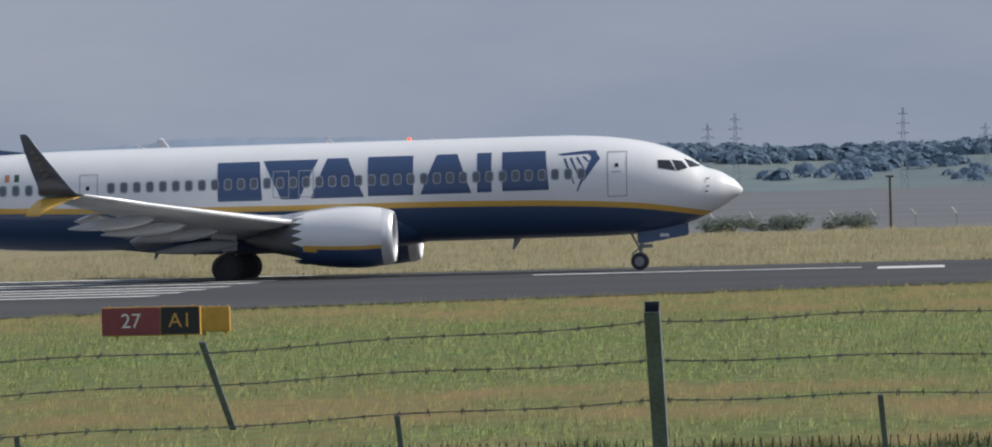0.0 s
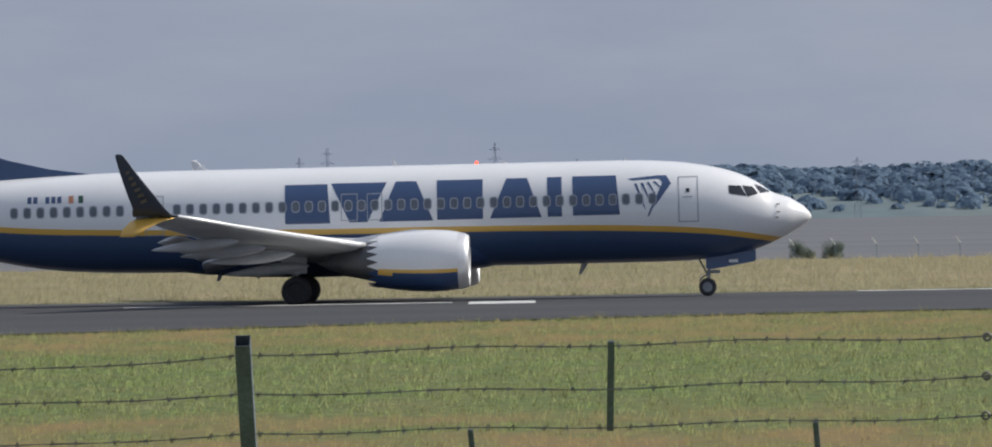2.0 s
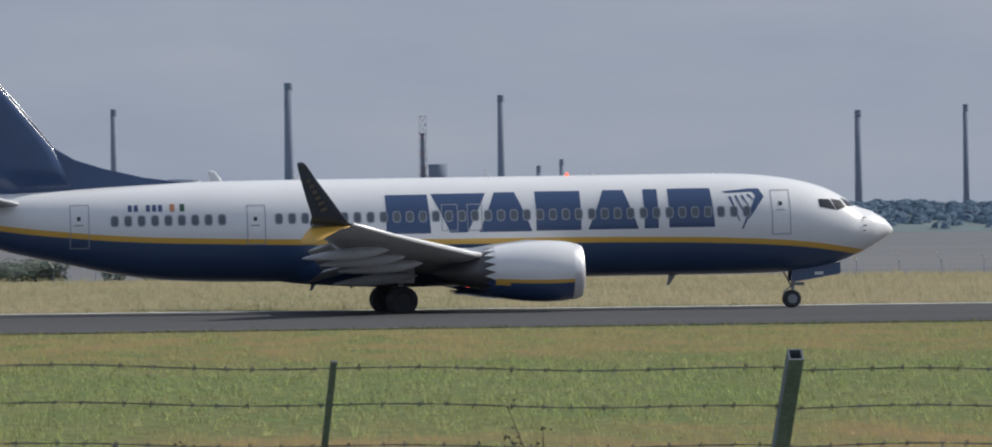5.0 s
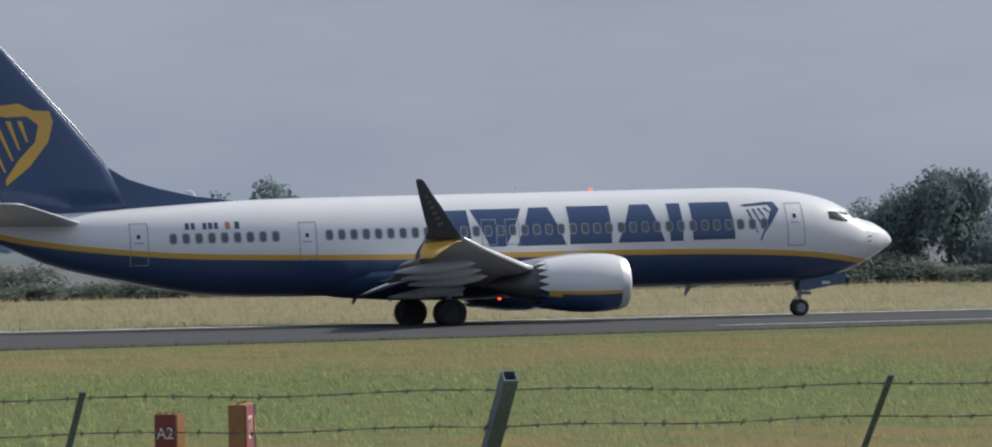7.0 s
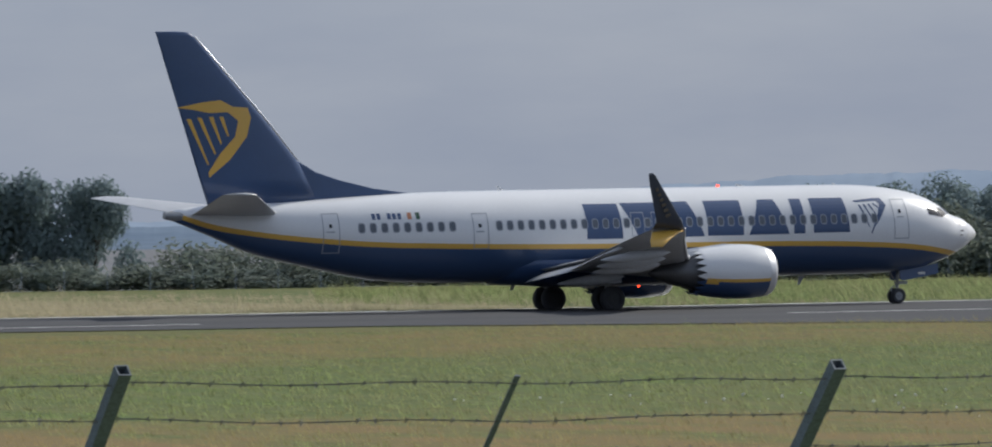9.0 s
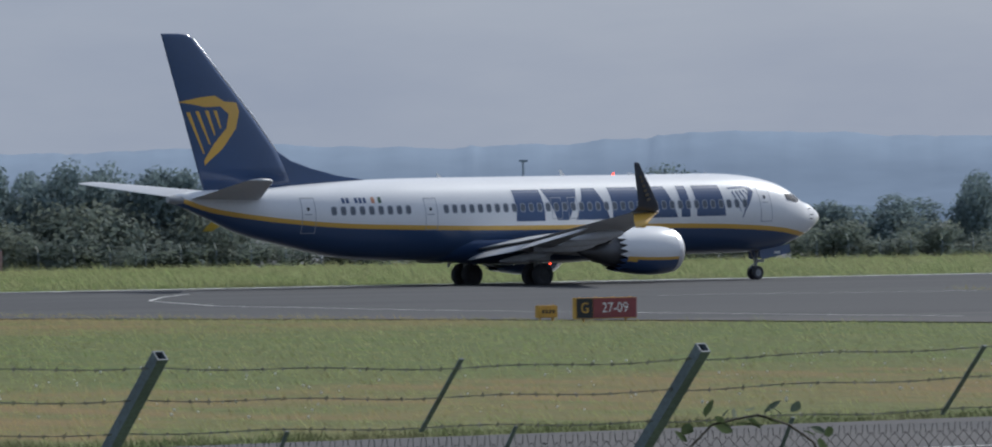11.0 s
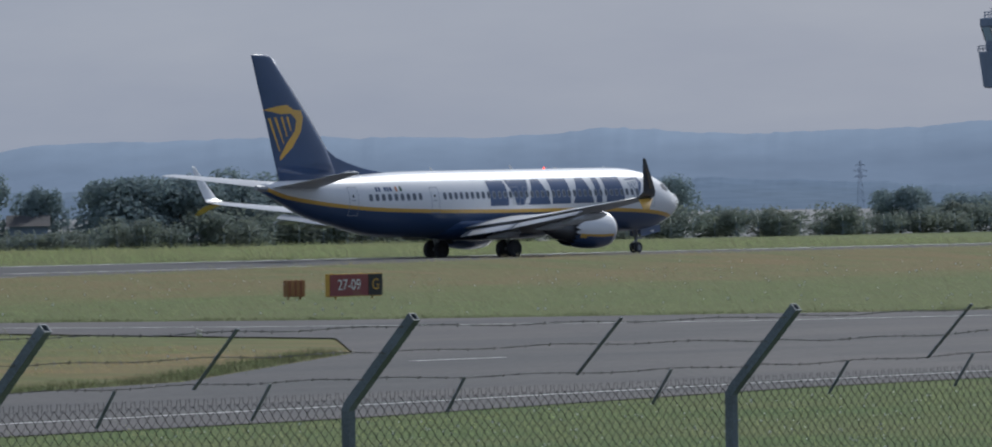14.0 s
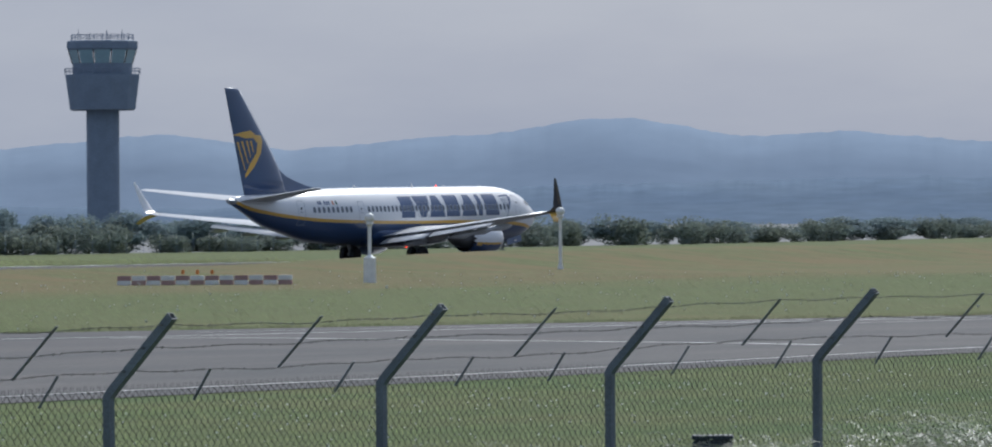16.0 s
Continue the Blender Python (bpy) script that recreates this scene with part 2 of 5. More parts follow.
    if smooth:
        for p in me.polygons:
            p.use_smooth = True
    return me


def part(name, bm, material, parent=None, label="", smooth=False):
    """Links a bmesh as one mesh object under a thing or a part."""
    ob = new(name, mesh_of(bm, name, material, smooth))
    ob.parent = parent
    if label:
        ob["label"] = label
    return ob


def box(bm, x0, x1, y0, y1, z0, z1, m=None, bevel=0.0):
    r = bmesh.ops.create_cube(bm, size=1.0)
    vs = r["verts"]
    for v in vs:
        v.co = Vector((x0 + (v.co.x + 0.5) * (x1 - x0), y0 + (v.co.y + 0.5) * (y1 - y0), z0 + (v.co.z + 0.5) * (z1 - z0)))
    if bevel:
        es = list({e for v in vs for e in v.link_edges})
        r = bmesh.ops.bevel(bm, geom=es, offset=bevel, segments=2, affect="EDGES")
        vs = list({v for f in r["faces"] for v in f.verts} | {v for v in vs if v.is_valid})
    if m is not None:
        bmesh.ops.transform(bm, matrix=m, verts=vs)
    return vs


def tube(bm, a, b, r0, r1=None, n=8):
    """A tapered rod from a to b."""
    a, b = Vector(a), Vector(b)
    d = b - a
    m = Matrix.Translation((a + b) / 2) @ d.to_track_quat("Z", "Y").to_matrix().to_4x4()
    bmesh.ops.create_cone(bm, cap_ends=True, segments=n, radius1=r0, radius2=r0 if r1 is None else r1, depth=d.length, matrix=m)


def loft(bm, rings, close=True, caps=True):
    """Faces between rings of points, each a list of the same length."""
    vs = [[bm.verts.new(p) for p in r] for r in rings]
    n = len(vs[0])
    for a, b in zip(vs, vs[1:]):
        for i in range(n if close else n - 1):
            j = (i + 1) % n
            bm.faces.new((a[i], a[j], b[j], b[i]))
    if caps:
        bm.faces.new(vs[0])
        bm.faces.new(vs[-1])
    return vs


def poly(bm, pts, z=0.0):
    return bm.faces.new([bm.verts.new((p[0], p[1], z)) for p in pts])


def text_part(words, size, m, material, parent, depth=0.01, name="lettering"):
    """Words in the built-in font, turned into a mesh, in the xy plane of m."""
    cu = bpy.data.curves.new(name, "FONT")
    cu.body, cu.size, cu.extrude, cu.align_x, cu.align_y = words, size, depth, "CENTER", "CENTER"
    tmp = bpy.data.objects.new(name, cu)
    me = bpy.data.meshes.new_from_object(tmp)
    bpy.data.objects.remove(tmp)
    me.materials.clear()
    me.materials.append(material)
    ob = new(name, me)
    ob.parent = parent
    ob.matrix_basis = m
    return ob

# ---- ground ----


def setting(name, bm, material, label, smooth=False):
    ob = part(name, bm, material, None, smooth=smooth)
    return tagged(ob, label, name.split("_")[0], kind="structure")


EDGE = [(-900, 500), (-200, 470), (0, 437), (40, 430), (150, 412), (243, 385), (330, 375), (396, 365), (470, 358), (600, 360), (900, 420), (1500, 640)]


def edge_y(x):
    """Where the airfield ends and the bank to the shore begins."""
    i = max(k for k in range(len(EDGE) - 1) if EDGE[k][0] <= max(x, EDGE[0][0]))
    (x0, y0), (x1, y1) = EDGE[i], EDGE[min(i + 1, len(EDGE) - 1)]
    return y0 + (y1 - y0) * (x - x0) / (x1 - x0)


def ground_z(x, y):
    """A long low swell in the grass beside the far part of the runway, shaped to fit the camera's view."""
    u = min(1.0, max(0.0, (x - 300) / 52))
    v = min(1.0, max(0.0, (x - 215) / 60))
    return max(1.2 * u * u * (3 - 2 * u), 0.58 * v * v * (3 - 2 * v)) * math.exp(-((y - 222) / 9.0) ** 2) * (1.0 if x < 480 else max(0.0, 1 - (x - 480) / 60))


bm = bmesh.new()
xs = [-900, -400, -200] + [-120 + 10 * k for k in range(72)] + [700, 900, 1500]
loft(bm, [[(x, yy, ground_z(x, yy)) for x in xs] for yy in [-300, 0, 60, 120, 170] + [186 + 4 * k for k in range(19)] + [277]] + [[(x, edge_y(x), 0) for x in xs], [(x, edge_y(x) + 40, -6.5) for x in xs]], close=False, caps=False)
ground = setting("ground", bm, GRASS, "mown airfield grass, green with straw-coloured dry patches", smooth=True)
# drier, longer grass beyond the runway
bm = bmesh.new()
loft(bm, [[(x, 277.5, 0.02) for x in xs[2:30]], [(x, edge_y(x) - 3, 0.02) for x in xs[2:30]]], close=False, caps=False)
setting("ground_dry_verge", bm, DRY, "long straw-coloured grass verge beyond the runway")
bm = bmesh.new()
poly(bm, [(-60, 26), (300, 26), (300, 87.5), (151, 82.5), (125, 80), (101, 79), (85, 76), (60, 75), (-60, 75)], 0.02)
setting("ground_near_verge", bm, GRASS_NEAR, "short green grass between the fence and the taxiway")
bm = bmesh.new()
bmesh.ops.create_circle(bm, cap_ends=True, segments=96, radius=4950, matrix=Matrix.Translation((0, 0, -6)))
mudflat = setting("water_estuary", bm, MUD, "grey tidal mudflats of the wide estuary at low water")

bm = bmesh.new()
poly(bm, [(-700, 150), (-80, 180), (-33, 197), (-27.5, 204), (-6, 220), (3, 225), (23, 228), (50, 230), (90, 238), (108, 234), (122, 219), (132, 203), (137, 178), (138, 161), (139, 140), (134, 118), (121, 106), (101, 93), (87, 89), (60, 88.5), (-300, 89),
          (-300, 73.5), (60, 73.5), (85, 74.5), (101, 77.5), (125, 78.5), (151, 81), (300, 86), (700, 97), (700, 118), (420, 111), (300, 108), (200, 108.5), (178, 118), (166, 123), (154, 136), (149.5, 146), (150, 156), (158, 175), (168.5, 188),
          (188, 207), (210, 222), (232, 231), (270, 231), (310, 233), (345, 240), (900, 240), (900, 277), (-700, 277)], 0.03)
runway = setting("runway", bm, ASPHALT, "dark grey asphalt runway with a curving taxiway")
bm = bmesh.new()
poly(bm, [(137, 178), (138, 161), (139, 140), (134, 118), (121, 106), (101, 93), (87, 89), (60, 88.5), (-300, 89), (-300, 73.5), (60, 73.5), (85, 74.5), (101, 77.5), (125, 78.5), (151, 81), (300, 86), (700, 97), (700, 118), (420, 111), (300, 108), (200, 108.5), (178, 118), (166, 123), (154, 136), (149.5, 146), (150, 156), (158, 175)], 0.036)
setting("taxiway", bm, ASPHALT_PALE, "worn paler asphalt of the taxiway")
bm = bmesh.new()
for k in range(4):
    poly(bm, [(-75, 230 + 6 * k), (-34, 230 + 6 * k), (-34, 232 + 6 * k), (-75, 232 + 6 * k)], 0.045)
    poly(bm, [(-75, 256 + 6 * k), (-34, 256 + 6 * k), (-34, 258 + 6 * k), (-75, 258 + 6 * k)], 0.045)
poly(bm, [(-24, 260.2), (-11.5, 260.2), (-11.5, 262.0), (-24, 262.0)], 0.045)
poly(bm, [(-10.7, 256), (-8.2, 256), (-8.4, 262.2), (-10.9, 262.2)], 0.045)
poly(bm, [(4, 274.2), (600, 274.8), (600, 275.8), (4, 275.8)], 0.045)


def stroke(pts, w):
    """A painted line of width w along pts."""
    for (x0, y0), (x1, y1) in zip(pts, pts[1:]):
        n = Vector((y0 - y1, x1 - x0)).normalized() * w / 2
        poly(bm, [(x0 + n.x, y0 + n.y), (x1 + n.x, y1 + n.y), (x1 - n.x, y1 - n.y), (x0 - n.x, y0 - n.y)], 0.045)


stroke([(82, 246.7), (106, 246.7)], 0.9)
stroke([(132, 246.7), (150, 246.7)], 0.9)
for k in range(6):
    stroke([(215 + 40 * k, 247), (240 + 40 * k, 247)], 0.8)
stroke([(-200, 77.6), (77, 78.0), (90, 78.8), (105, 80.2), (125, 81), (151, 83.4), (250, 87)], 0.16)
stroke([(142.3, 144.7), (144, 135), (147, 127.5), (153, 119.5), (164, 114.5), (200, 105.5), (300, 105)], 0.3)
stroke([(115, 99), (118, 98.9)], 0.25)
stroke([(160, 114.8), (161.2, 110.7), (157.5, 92.5), (155.6, 88.5)], 0.3)
stroke([(159.7, 239.3), (151.6, 222.6), (147, 200), (145, 170)], 0.14)
stroke([(159.7, 239.3), (167, 249.2), (174, 257.5)], 0.14)
stroke([(175.8, 225.6), (189.2, 220.3)], 0.2)
# pale strip along the junction's curve and the runway's near edge
stroke([(196, 214.5), (212, 225), (232, 233.6), (270, 233.6), (310, 235.6)], 0.8)
stroke([(168, 117.6), (200, 107.0), (320, 107.2)], 0.14)
stroke([(185, 105), (215, 102.4), (260, 102)], 0.12)
paint = setting("runway_markings", bm, LINE, "worn white paint markings and a pale edge strip on the asphalt")

# ---- airliner ----
NOSE = 4.095
PROFILE = [  # metres aft of the nose: top, bottom, half width
    (0.0, 3.06, 2.94, 0.06), (0.12, 3.24, 2.82, 0.26), (0.33, 3.45, 2.68, 0.47), (0.84, 3.76, 2.36, 0.84), (1.5, 3.98, 2.04, 1.14), (1.97, 4.32, 1.85, 1.32), (2.69, 4.70, 1.64, 1.53),
    (3.41, 4.94, 1.50, 1.68), (4.2, 5.11, 1.42, 1.77), (5.3, 5.26, 1.37, 1.85), (6.7, 5.34, 1.36, 1.88), (10, 5.35, 1.36, 1.88), (14, 5.35, 1.36, 1.88), (18, 5.35, 1.36, 1.88), (22, 5.35, 1.36, 1.88),
    (24.5, 5.35, 1.37, 1.88), (27.4, 5.32, 1.42, 1.82), (30, 5.22, 1.61, 1.62), (32.9, 5.08, 2.19, 1.27), (35.6, 4.97, 2.84, 0.85), (37.4, 4.92, 3.6, 0.5), (38.6, 4.82, 4.08, 0.28), (39.2, 4.7, 4.32, 0.15)]


def cut(d):
    """Top, bottom and half width of the fuselage d metres aft of the nose, smoothly between the stations."""
    d = min(max(d, 0.0), PROFILE[-1][0])
    i = max(k for k in range(len(PROFILE) - 1) if PROFILE[k][0] <= d)
    a, b = PROFILE[i], PROFILE[i + 1]
    p, q = PROFILE[max(i - 1, 0)], PROFILE[min(i + 2, len(PROFILE) - 1)]
    h = b[0] - a[0]
    u = (d - a[0]) / h
    out = []
    for k in (1, 2, 3):
        ma = (b[k] - p[k]) / (b[0] - p[0]) * h
        mb = (q[k] - a[k]) / (q[0] - a[0]) * h
        if i < 3:
            ma = mb = b[k] - a[k]
        out.append((2 * u ** 3 - 3 * u * u + 1) * a[k] + (u ** 3 - 2 * u * u + u) * ma + (3 * u * u - 2 * u ** 3) * b[k] + (u ** 3 - u * u) * mb)
    return out


def skin(d, z, side=-1, off=0.008):
    """A point on the fuselage's side at height z, lifted off by a little."""
    t, b, w = cut(d)
    c, r = (t + b) / 2, (t - b) / 2
    k = max(-0.999, min(0.999, (z - c) / r))
    y = w * math.sqrt(1 - k * k)
    n = Vector((0, y / (w * w), (z - c) / (r * r)))
    n.normalize()
    return Vector((NOSE - d, side * (y + off * n.y), z + off * n.z))


def patch(bm, quad, side=-1, n=4, m=6, off=0.008):
    """A piece of skin with the corners quad = [(d, z), ...], laid on the fuselage."""
    (a, b, c, d) = quad
    grid = []
    for j in range(m + 1):
        v = j / m
        row = []
        for i in range(n + 1):
            u = i / n
            p = [(1 - u) * (1 - v) * a[k] + u * (1 - v) * b[k] + u * v * c[k] + (1 - u) * v * d[k] for k in (0, 1)]
            row.append(bm.verts.new(skin(p[0], p[1], side, off)))
        grid.append(row)
    for j in range(m):
        for i in range(n):
            bm.faces.new((grid[j][i], grid[j][i + 1], grid[j + 1][i + 1], grid[j + 1][i]))


def oval_patch(bm, d, z, hw, hh, side=-1, off=0.011):
    """A window-shaped piece of skin: an upright rounded rectangle."""
    c = bm.verts.new(skin(d, z, side, off))
    ring = []
    for i in range(16):
        a = 2 * math.pi * i / 16
        u, v = math.cos(a), math.sin(a)
        ring.append(bm.verts.new(skin(d + hw * math.copysign(abs(u) ** 0.6, u), z + hh * math.copysign(abs(v) ** 0.6, v), side, off)))
    for i in range(16):
        bm.faces.new((c, ring[i], ring[(i + 1) % 16]))


def ring_patch(bm, d0, d1, z0, z1, w=0.035, side=-1):
    """The outline of a door."""
    patch(bm, [(d0, z0), (d1, z0), (d1, z0 + w), (d0, z0 + w)], side, 3, 1)
    patch(bm, [(d0, z1 - w), (d1, z1 - w), (d1, z1), (d0, z1)], side, 3, 1)
    patch(bm, [(d0, z0 + w), (d0 + w, z0 + w), (d0 + w, z1 - w), (d0, z1 - w)], side, 1, 8)
    patch(bm, [(d1 - w, z0 + w), (d1, z0 + w), (d1, z1 - w), (d1 - w, z1 - w)], side, 1, 8)


def airfoil(chord, thick, n=10):
    """Points round a section: x from 0 (front) back to -chord, z."""
    up, lo = [], []
    for i in range(n + 1):
        u = 0.5 - 0.5 * math.cos(math.pi * i / n)
        t = 5 * thick * (0.2969 * math.sqrt(u) - 0.126 * u - 0.3516 * u * u + 0.2843 * u ** 3 - 0.1015 * u ** 4)
        cam_z = 0.02 * 4 * u * (1 - u)
        up.append((-u * chord, (cam_z + t) * chord))
        lo.append((-u * chord, (cam_z - t) * chord))
    return up[::-1] + lo[1:-1]


FIN = ((4.6, -28.0, -33.28, 0.1), (6.0, -28.7, -33.72, 0.1), (6.75, -29.12, -33.95, 0.1), (8.5, -30.58, -34.48, 0.095), (10.5, -32.4, -35.1, 0.09), (12.1, -33.85, -35.58, 0.085), (12.28, -34.1, -35.64, 0.07), (12.32, -34.6, -35.66, 0.03))


def fin_half(x, z):
    """Half the fin's thickness at a place."""
    i = max(k for k in range(len(FIN) - 1) if FIN[k][0] <= max(z, FIN[0][0]))
    a, b = FIN[i], FIN[i + 1]
    u = (z - a[0]) / (b[0] - a[0])
    le, te, th = [a[k] + (b[k] - a[k]) * u for k in (1, 2, 3)]
    q = min(1.0, max(0.0, (le - x) / (le - te)))
    return 5 * th * (0.2969 * math.sqrt(q) - 0.126 * q - 0.3516 * q * q + 0.2843 * q ** 3 - 0.1015 * q ** 4) * (le - te)


def livery():
    """White above, a yellow line, navy below; the line dips at the nose and rises at the tail."""
    m = mat("fuselage livery", (0.8, 0.8, 0.8), 0.3, vary=0.025, scale=0.7, fine=10, coat=0.5)
    n, l = m.node_tree.nodes, m.node_tree.links
    b = n["Principled BSDF"]
    white = b.inputs["Base Color"].links[0].from_socket
    co, sep = n.new("ShaderNodeTexCoord"), n.new("ShaderNodeSeparateXYZ")
    l.new(co.outputs["Object"], sep.inputs["Vector"])
    mr = n.new("ShaderNodeMapRange")
    mr.inputs["From Min"].default_value, mr.inputs["From Max"].default_value = NOSE, NOSE - 40.0
    l.new(sep.outputs["X"], mr.inputs["Value"])
    cv = n.new("ShaderNodeFloatCurve")
    pts = [(0.0, 1.9), (1.41, 2.15), (3.2, 2.43), (4.2, 2.54), (6.5, 2.68), (10, 2.78), (20, 2.85), (24.5, 2.92), (27.4, 3.0), (30, 3.1), (32.9, 3.33), (35.6, 3.66), (37.4, 3.99), (38.6, 4.38), (40, 4.9)]
    c = cv.mapping.curves[0]
    c.points[0].location, c.points[1].location = (0, pts[0][1] / 6), (1, pts[-1][1] / 6)
    for d, z in pts[1:-1]:
        c.points.new(d / 40, z / 6)
    cv.mapping.update()
    l.new(mr.outputs["Result"], cv.inputs["Value"])
    h = n.new("ShaderNodeMath")
    h.operation = "MULTIPLY_ADD"
    h.inputs[1].default_value = -6.0
    l.new(cv.outputs["Value"], h.inputs[0])
    l.new(sep.outputs["Z"], h.inputs[2])
    last = white
    # the belly's navy is lifted for haze too
    for level, color in ((0.11, (0.72, 0.43, 0.08, 1)), (-0.11, (0.042, 0.08, 0.17, 1))):
        g = n.new("ShaderNodeMath")
        g.operation = "LESS_THAN"
        g.inputs[1].default_value = level
        l.new(h.outputs[0], g.inputs[0])
        mx = n.new("ShaderNodeMix")
        mx.data_type = "RGBA"
        l.new(g.outputs[0], mx.inputs["Factor"])
        l.new(last, mx.inputs["A"])
        mx.inputs["B"].default_value = color
        last = mx.outputs["Result"]
    l.new(last, b.inputs["Base Color"])
    return m


def wheel(parent, x, y, r, w):
    bm = bmesh.new()
    prof = [(0.55, -0.5), (0.8, -0.5), (0.93, -0.42), (1.0, -0.22), (1.0, 0.22), (0.93, 0.42), (0.8, 0.5), (0.55, 0.5)]
    rings = [[(x + r * k * math.cos(a), y + w * h, r + r * k * math.sin(a)) for k, h in prof] for a in [2 * math.pi * i / 28 for i in range(28)]]
    rings.append(rings[0])
    loft(bm, rings, close=True, caps=False)
    bmesh.ops.remove_doubles(bm, verts=bm.verts, dist=1e-5)
    tyre = part("tyre", bm, TYRE, parent, "black rubber tyre", smooth=True)
    bm = bmesh.new()
    tube(bm, (x, y - w * 0.36, r), (x, y + w * 0.36, r), r * 0.56, n=20)
    tube(bm, (x, y - w * 0.44, r), (x, y + w * 0.44, r), r * 0.2, n=12)
    part("rim", bm, DARKRIM if r > 0.5 else GEAR, tyre, "metal wheel rim")
    return tyre


def build_airliner():
    jet = empty("airliner", "white and navy twin-engine jet airliner rolling on the runway", "airliner")
    bm = bmesh.new()
    ds = sorted(set([0, 0.03, 0.07, 0.12, 0.2, 0.33, 0.5, 0.68, 0.84, 1.05, 1.28, 1.5, 1.65, 1.8, 1.97, 2.2, 2.45, 2.69, 3.05, 3.41, 3.8, 4.2, 4.75, 5.3, 6, 6.7] + [8 + 1.0 * k for k in range(30)] + [37.4, 38.0, 38.6, 39.2]))
    rings = []
    for d in ds:
        t, b, w = cut(d)
        rings.append([(NOSE - d, w * math.cos(a), (t + b) / 2 + (t - b) / 2 * math.sin(a)) for a in [2 * math.pi * i / 48 for i in range(48)]])
    loft(bm, rings)
    body = part("fuselage", bm, livery(), jet, "white fuselage with navy belly and yellow line", smooth=True)
    # tail exhaust
    bm = bmesh.new()
    tube(bm, (NOSE - 38.75, 0, 4.47), (NOSE - 39.5, 0, 4.52), 0.27, 0.15, 16)
    part("exhaust_cone", bm, GEAR, jet)
    # belly fairing
    bm = bmesh.new()
    rings = []
    for x, w, zb in ((-7.6, 0.5, 1.5), (-8.6, 1.35, 1.3), (-10, 1.75, 1.16), (-12, 1.9, 1.08), (-15.5, 1.95, 1.06), (-17.5, 1.85, 1.12), (-19.5, 1.4, 1.26), (-21, 0.6, 1.45)):
        rings.append([(x, w * math.cos(a), zb + (2.3 - zb) * (1 - math.sin(a)) ) for a in [math.pi * i / 16 for i in range(17)]])
    loft(bm, rings, caps=False)
    part("belly_fairing", bm, NAVY, jet, "navy belly fairing", smooth=True)
    for side in (-1, 1):
        # cabin windows
        for d in [6.15 + 0.5125 * k for k in range(37)] + [26.82 + 0.519 * k for k in range(9)]:
            bm = bmesh.new()
            oval_patch(bm, d, 3.825, 0.165, 0.225, side, 0.011)
            w = part("cabin_window", bm, SEAM, body)
            bm = bmesh.new()
            oval_patch(bm, d, 3.825, 0.125, 0.18, side, 0.016)
            part("pane", bm, PANE, w)
        # cockpit panes
        for quad in ([(3.2, 4.27), (2.74, 4.25), (2.5, 3.83), (3.17, 3.96)], [(2.67, 4.26), (2.28, 4.2), (2.05, 3.93), (2.45, 3.81)], [(2.2, 4.29), (1.93, 4.2), (1.58, 3.98), (1.97, 3.95)]):
            bm = bmesh.new()
            patch(bm, quad, side, 5, 5, 0.012)
            part("cockpit_window", bm, DARK, body, "dark cockpit pane", smooth=True)
        # doors
        for d0, d1, z0, z1 in ((4.38, 5.15, 2.9, 4.66), (16.62, 17.22, 3.24, 4.29), (17.58, 18.23, 3.24, 4.29), (25.12, 25.85, 2.83, 4.38), (31.95, 32.7, 2.78, 4.48)):
            bm = bmesh.new()
            ring_patch(bm, d0, d1, z0, z1, side=side)
            dr = part("door_outline", bm, SEAM, body)
            if z0 < 3:
                bm = bmesh.new()
                patch(bm, [(d0 + 0.33, z1 - 0.62), (d0 + 0.47, z1 - 0.62), (d0 + 0.47, z1 - 0.46), (d0 + 0.33, z1 - 0.46)], side, 2, 2)
                part("door_pane", bm, DARK, dr)
                bm = bmesh.new()
                patch(bm, [(d0 + 0.22, z1 - 0.82), (d0 + 0.6, z1 - 0.82), (d0 + 0.6, z1 - 0.77), (d0 + 0.22, z1 - 0.77)], side, 2, 1)
                part("door_handle", bm, SEAM, dr)
        # title blocks
        blocks = ([(20.4, 3.16), (18.65, 3.16), (18.75, 4.68), (20.4, 4.68)], [(17.9, 3.18), (17.2, 3.18), (16.45, 4.7), (18.6, 4.7)], [(16.75, 3.18), (14.65, 3.18), (15.3, 4.72), (16.1, 4.72)],
                  [(14.5, 3.2), (12.72, 3.2), (12.72, 4.73), (14.5, 4.73)], [(12.45, 3.21), (10.45, 3.21), (11.0, 4.74), (11.8, 4.74)], [(10.22, 3.22), (9.66, 3.22), (9.66, 4.75), (10.22, 4.75)], [(9.24, 3.24), (7.42, 3.24), (7.55, 4.76), (9.24, 4.76)])
        for q in blocks:
            bm = bmesh.new()
            patch(bm, q, side, 6, 10, 0.006)
            part("title_block", bm, NAVY, body, "navy painted block")
        # emblem: a bent wedge with bars
        E0 = [([(7.1, 4.62), (6.0, 4.72), (5.75, 4.6), (6.9, 4.55)]), ([(6.0, 4.72), (5.6, 4.72), (5.42, 4.4), (5.75, 4.45)]), ([(5.75, 4.45), (5.42, 4.4), (6.05, 3.55), (6.15, 3.6)]), ([(6.15, 3.65), (6.0, 3.75), (6.3, 3.15), (6.36, 3.15)])]
        E0 += [[(6.85 - 0.24 * k, 4.42 + 0.02 * k), (6.75 - 0.24 * k, 4.44 + 0.02 * k), (6.42 - 0.2 * k, 3.45 + 0.28 * k), (6.45 - 0.2 * k, 3.42 + 0.28 * k)] for k in range(4)]
        for q in E0:
            bm = bmesh.new()
            patch(bm, q, side, 4, 4, 0.006)
            part("emblem_piece", bm, NAVY, body)
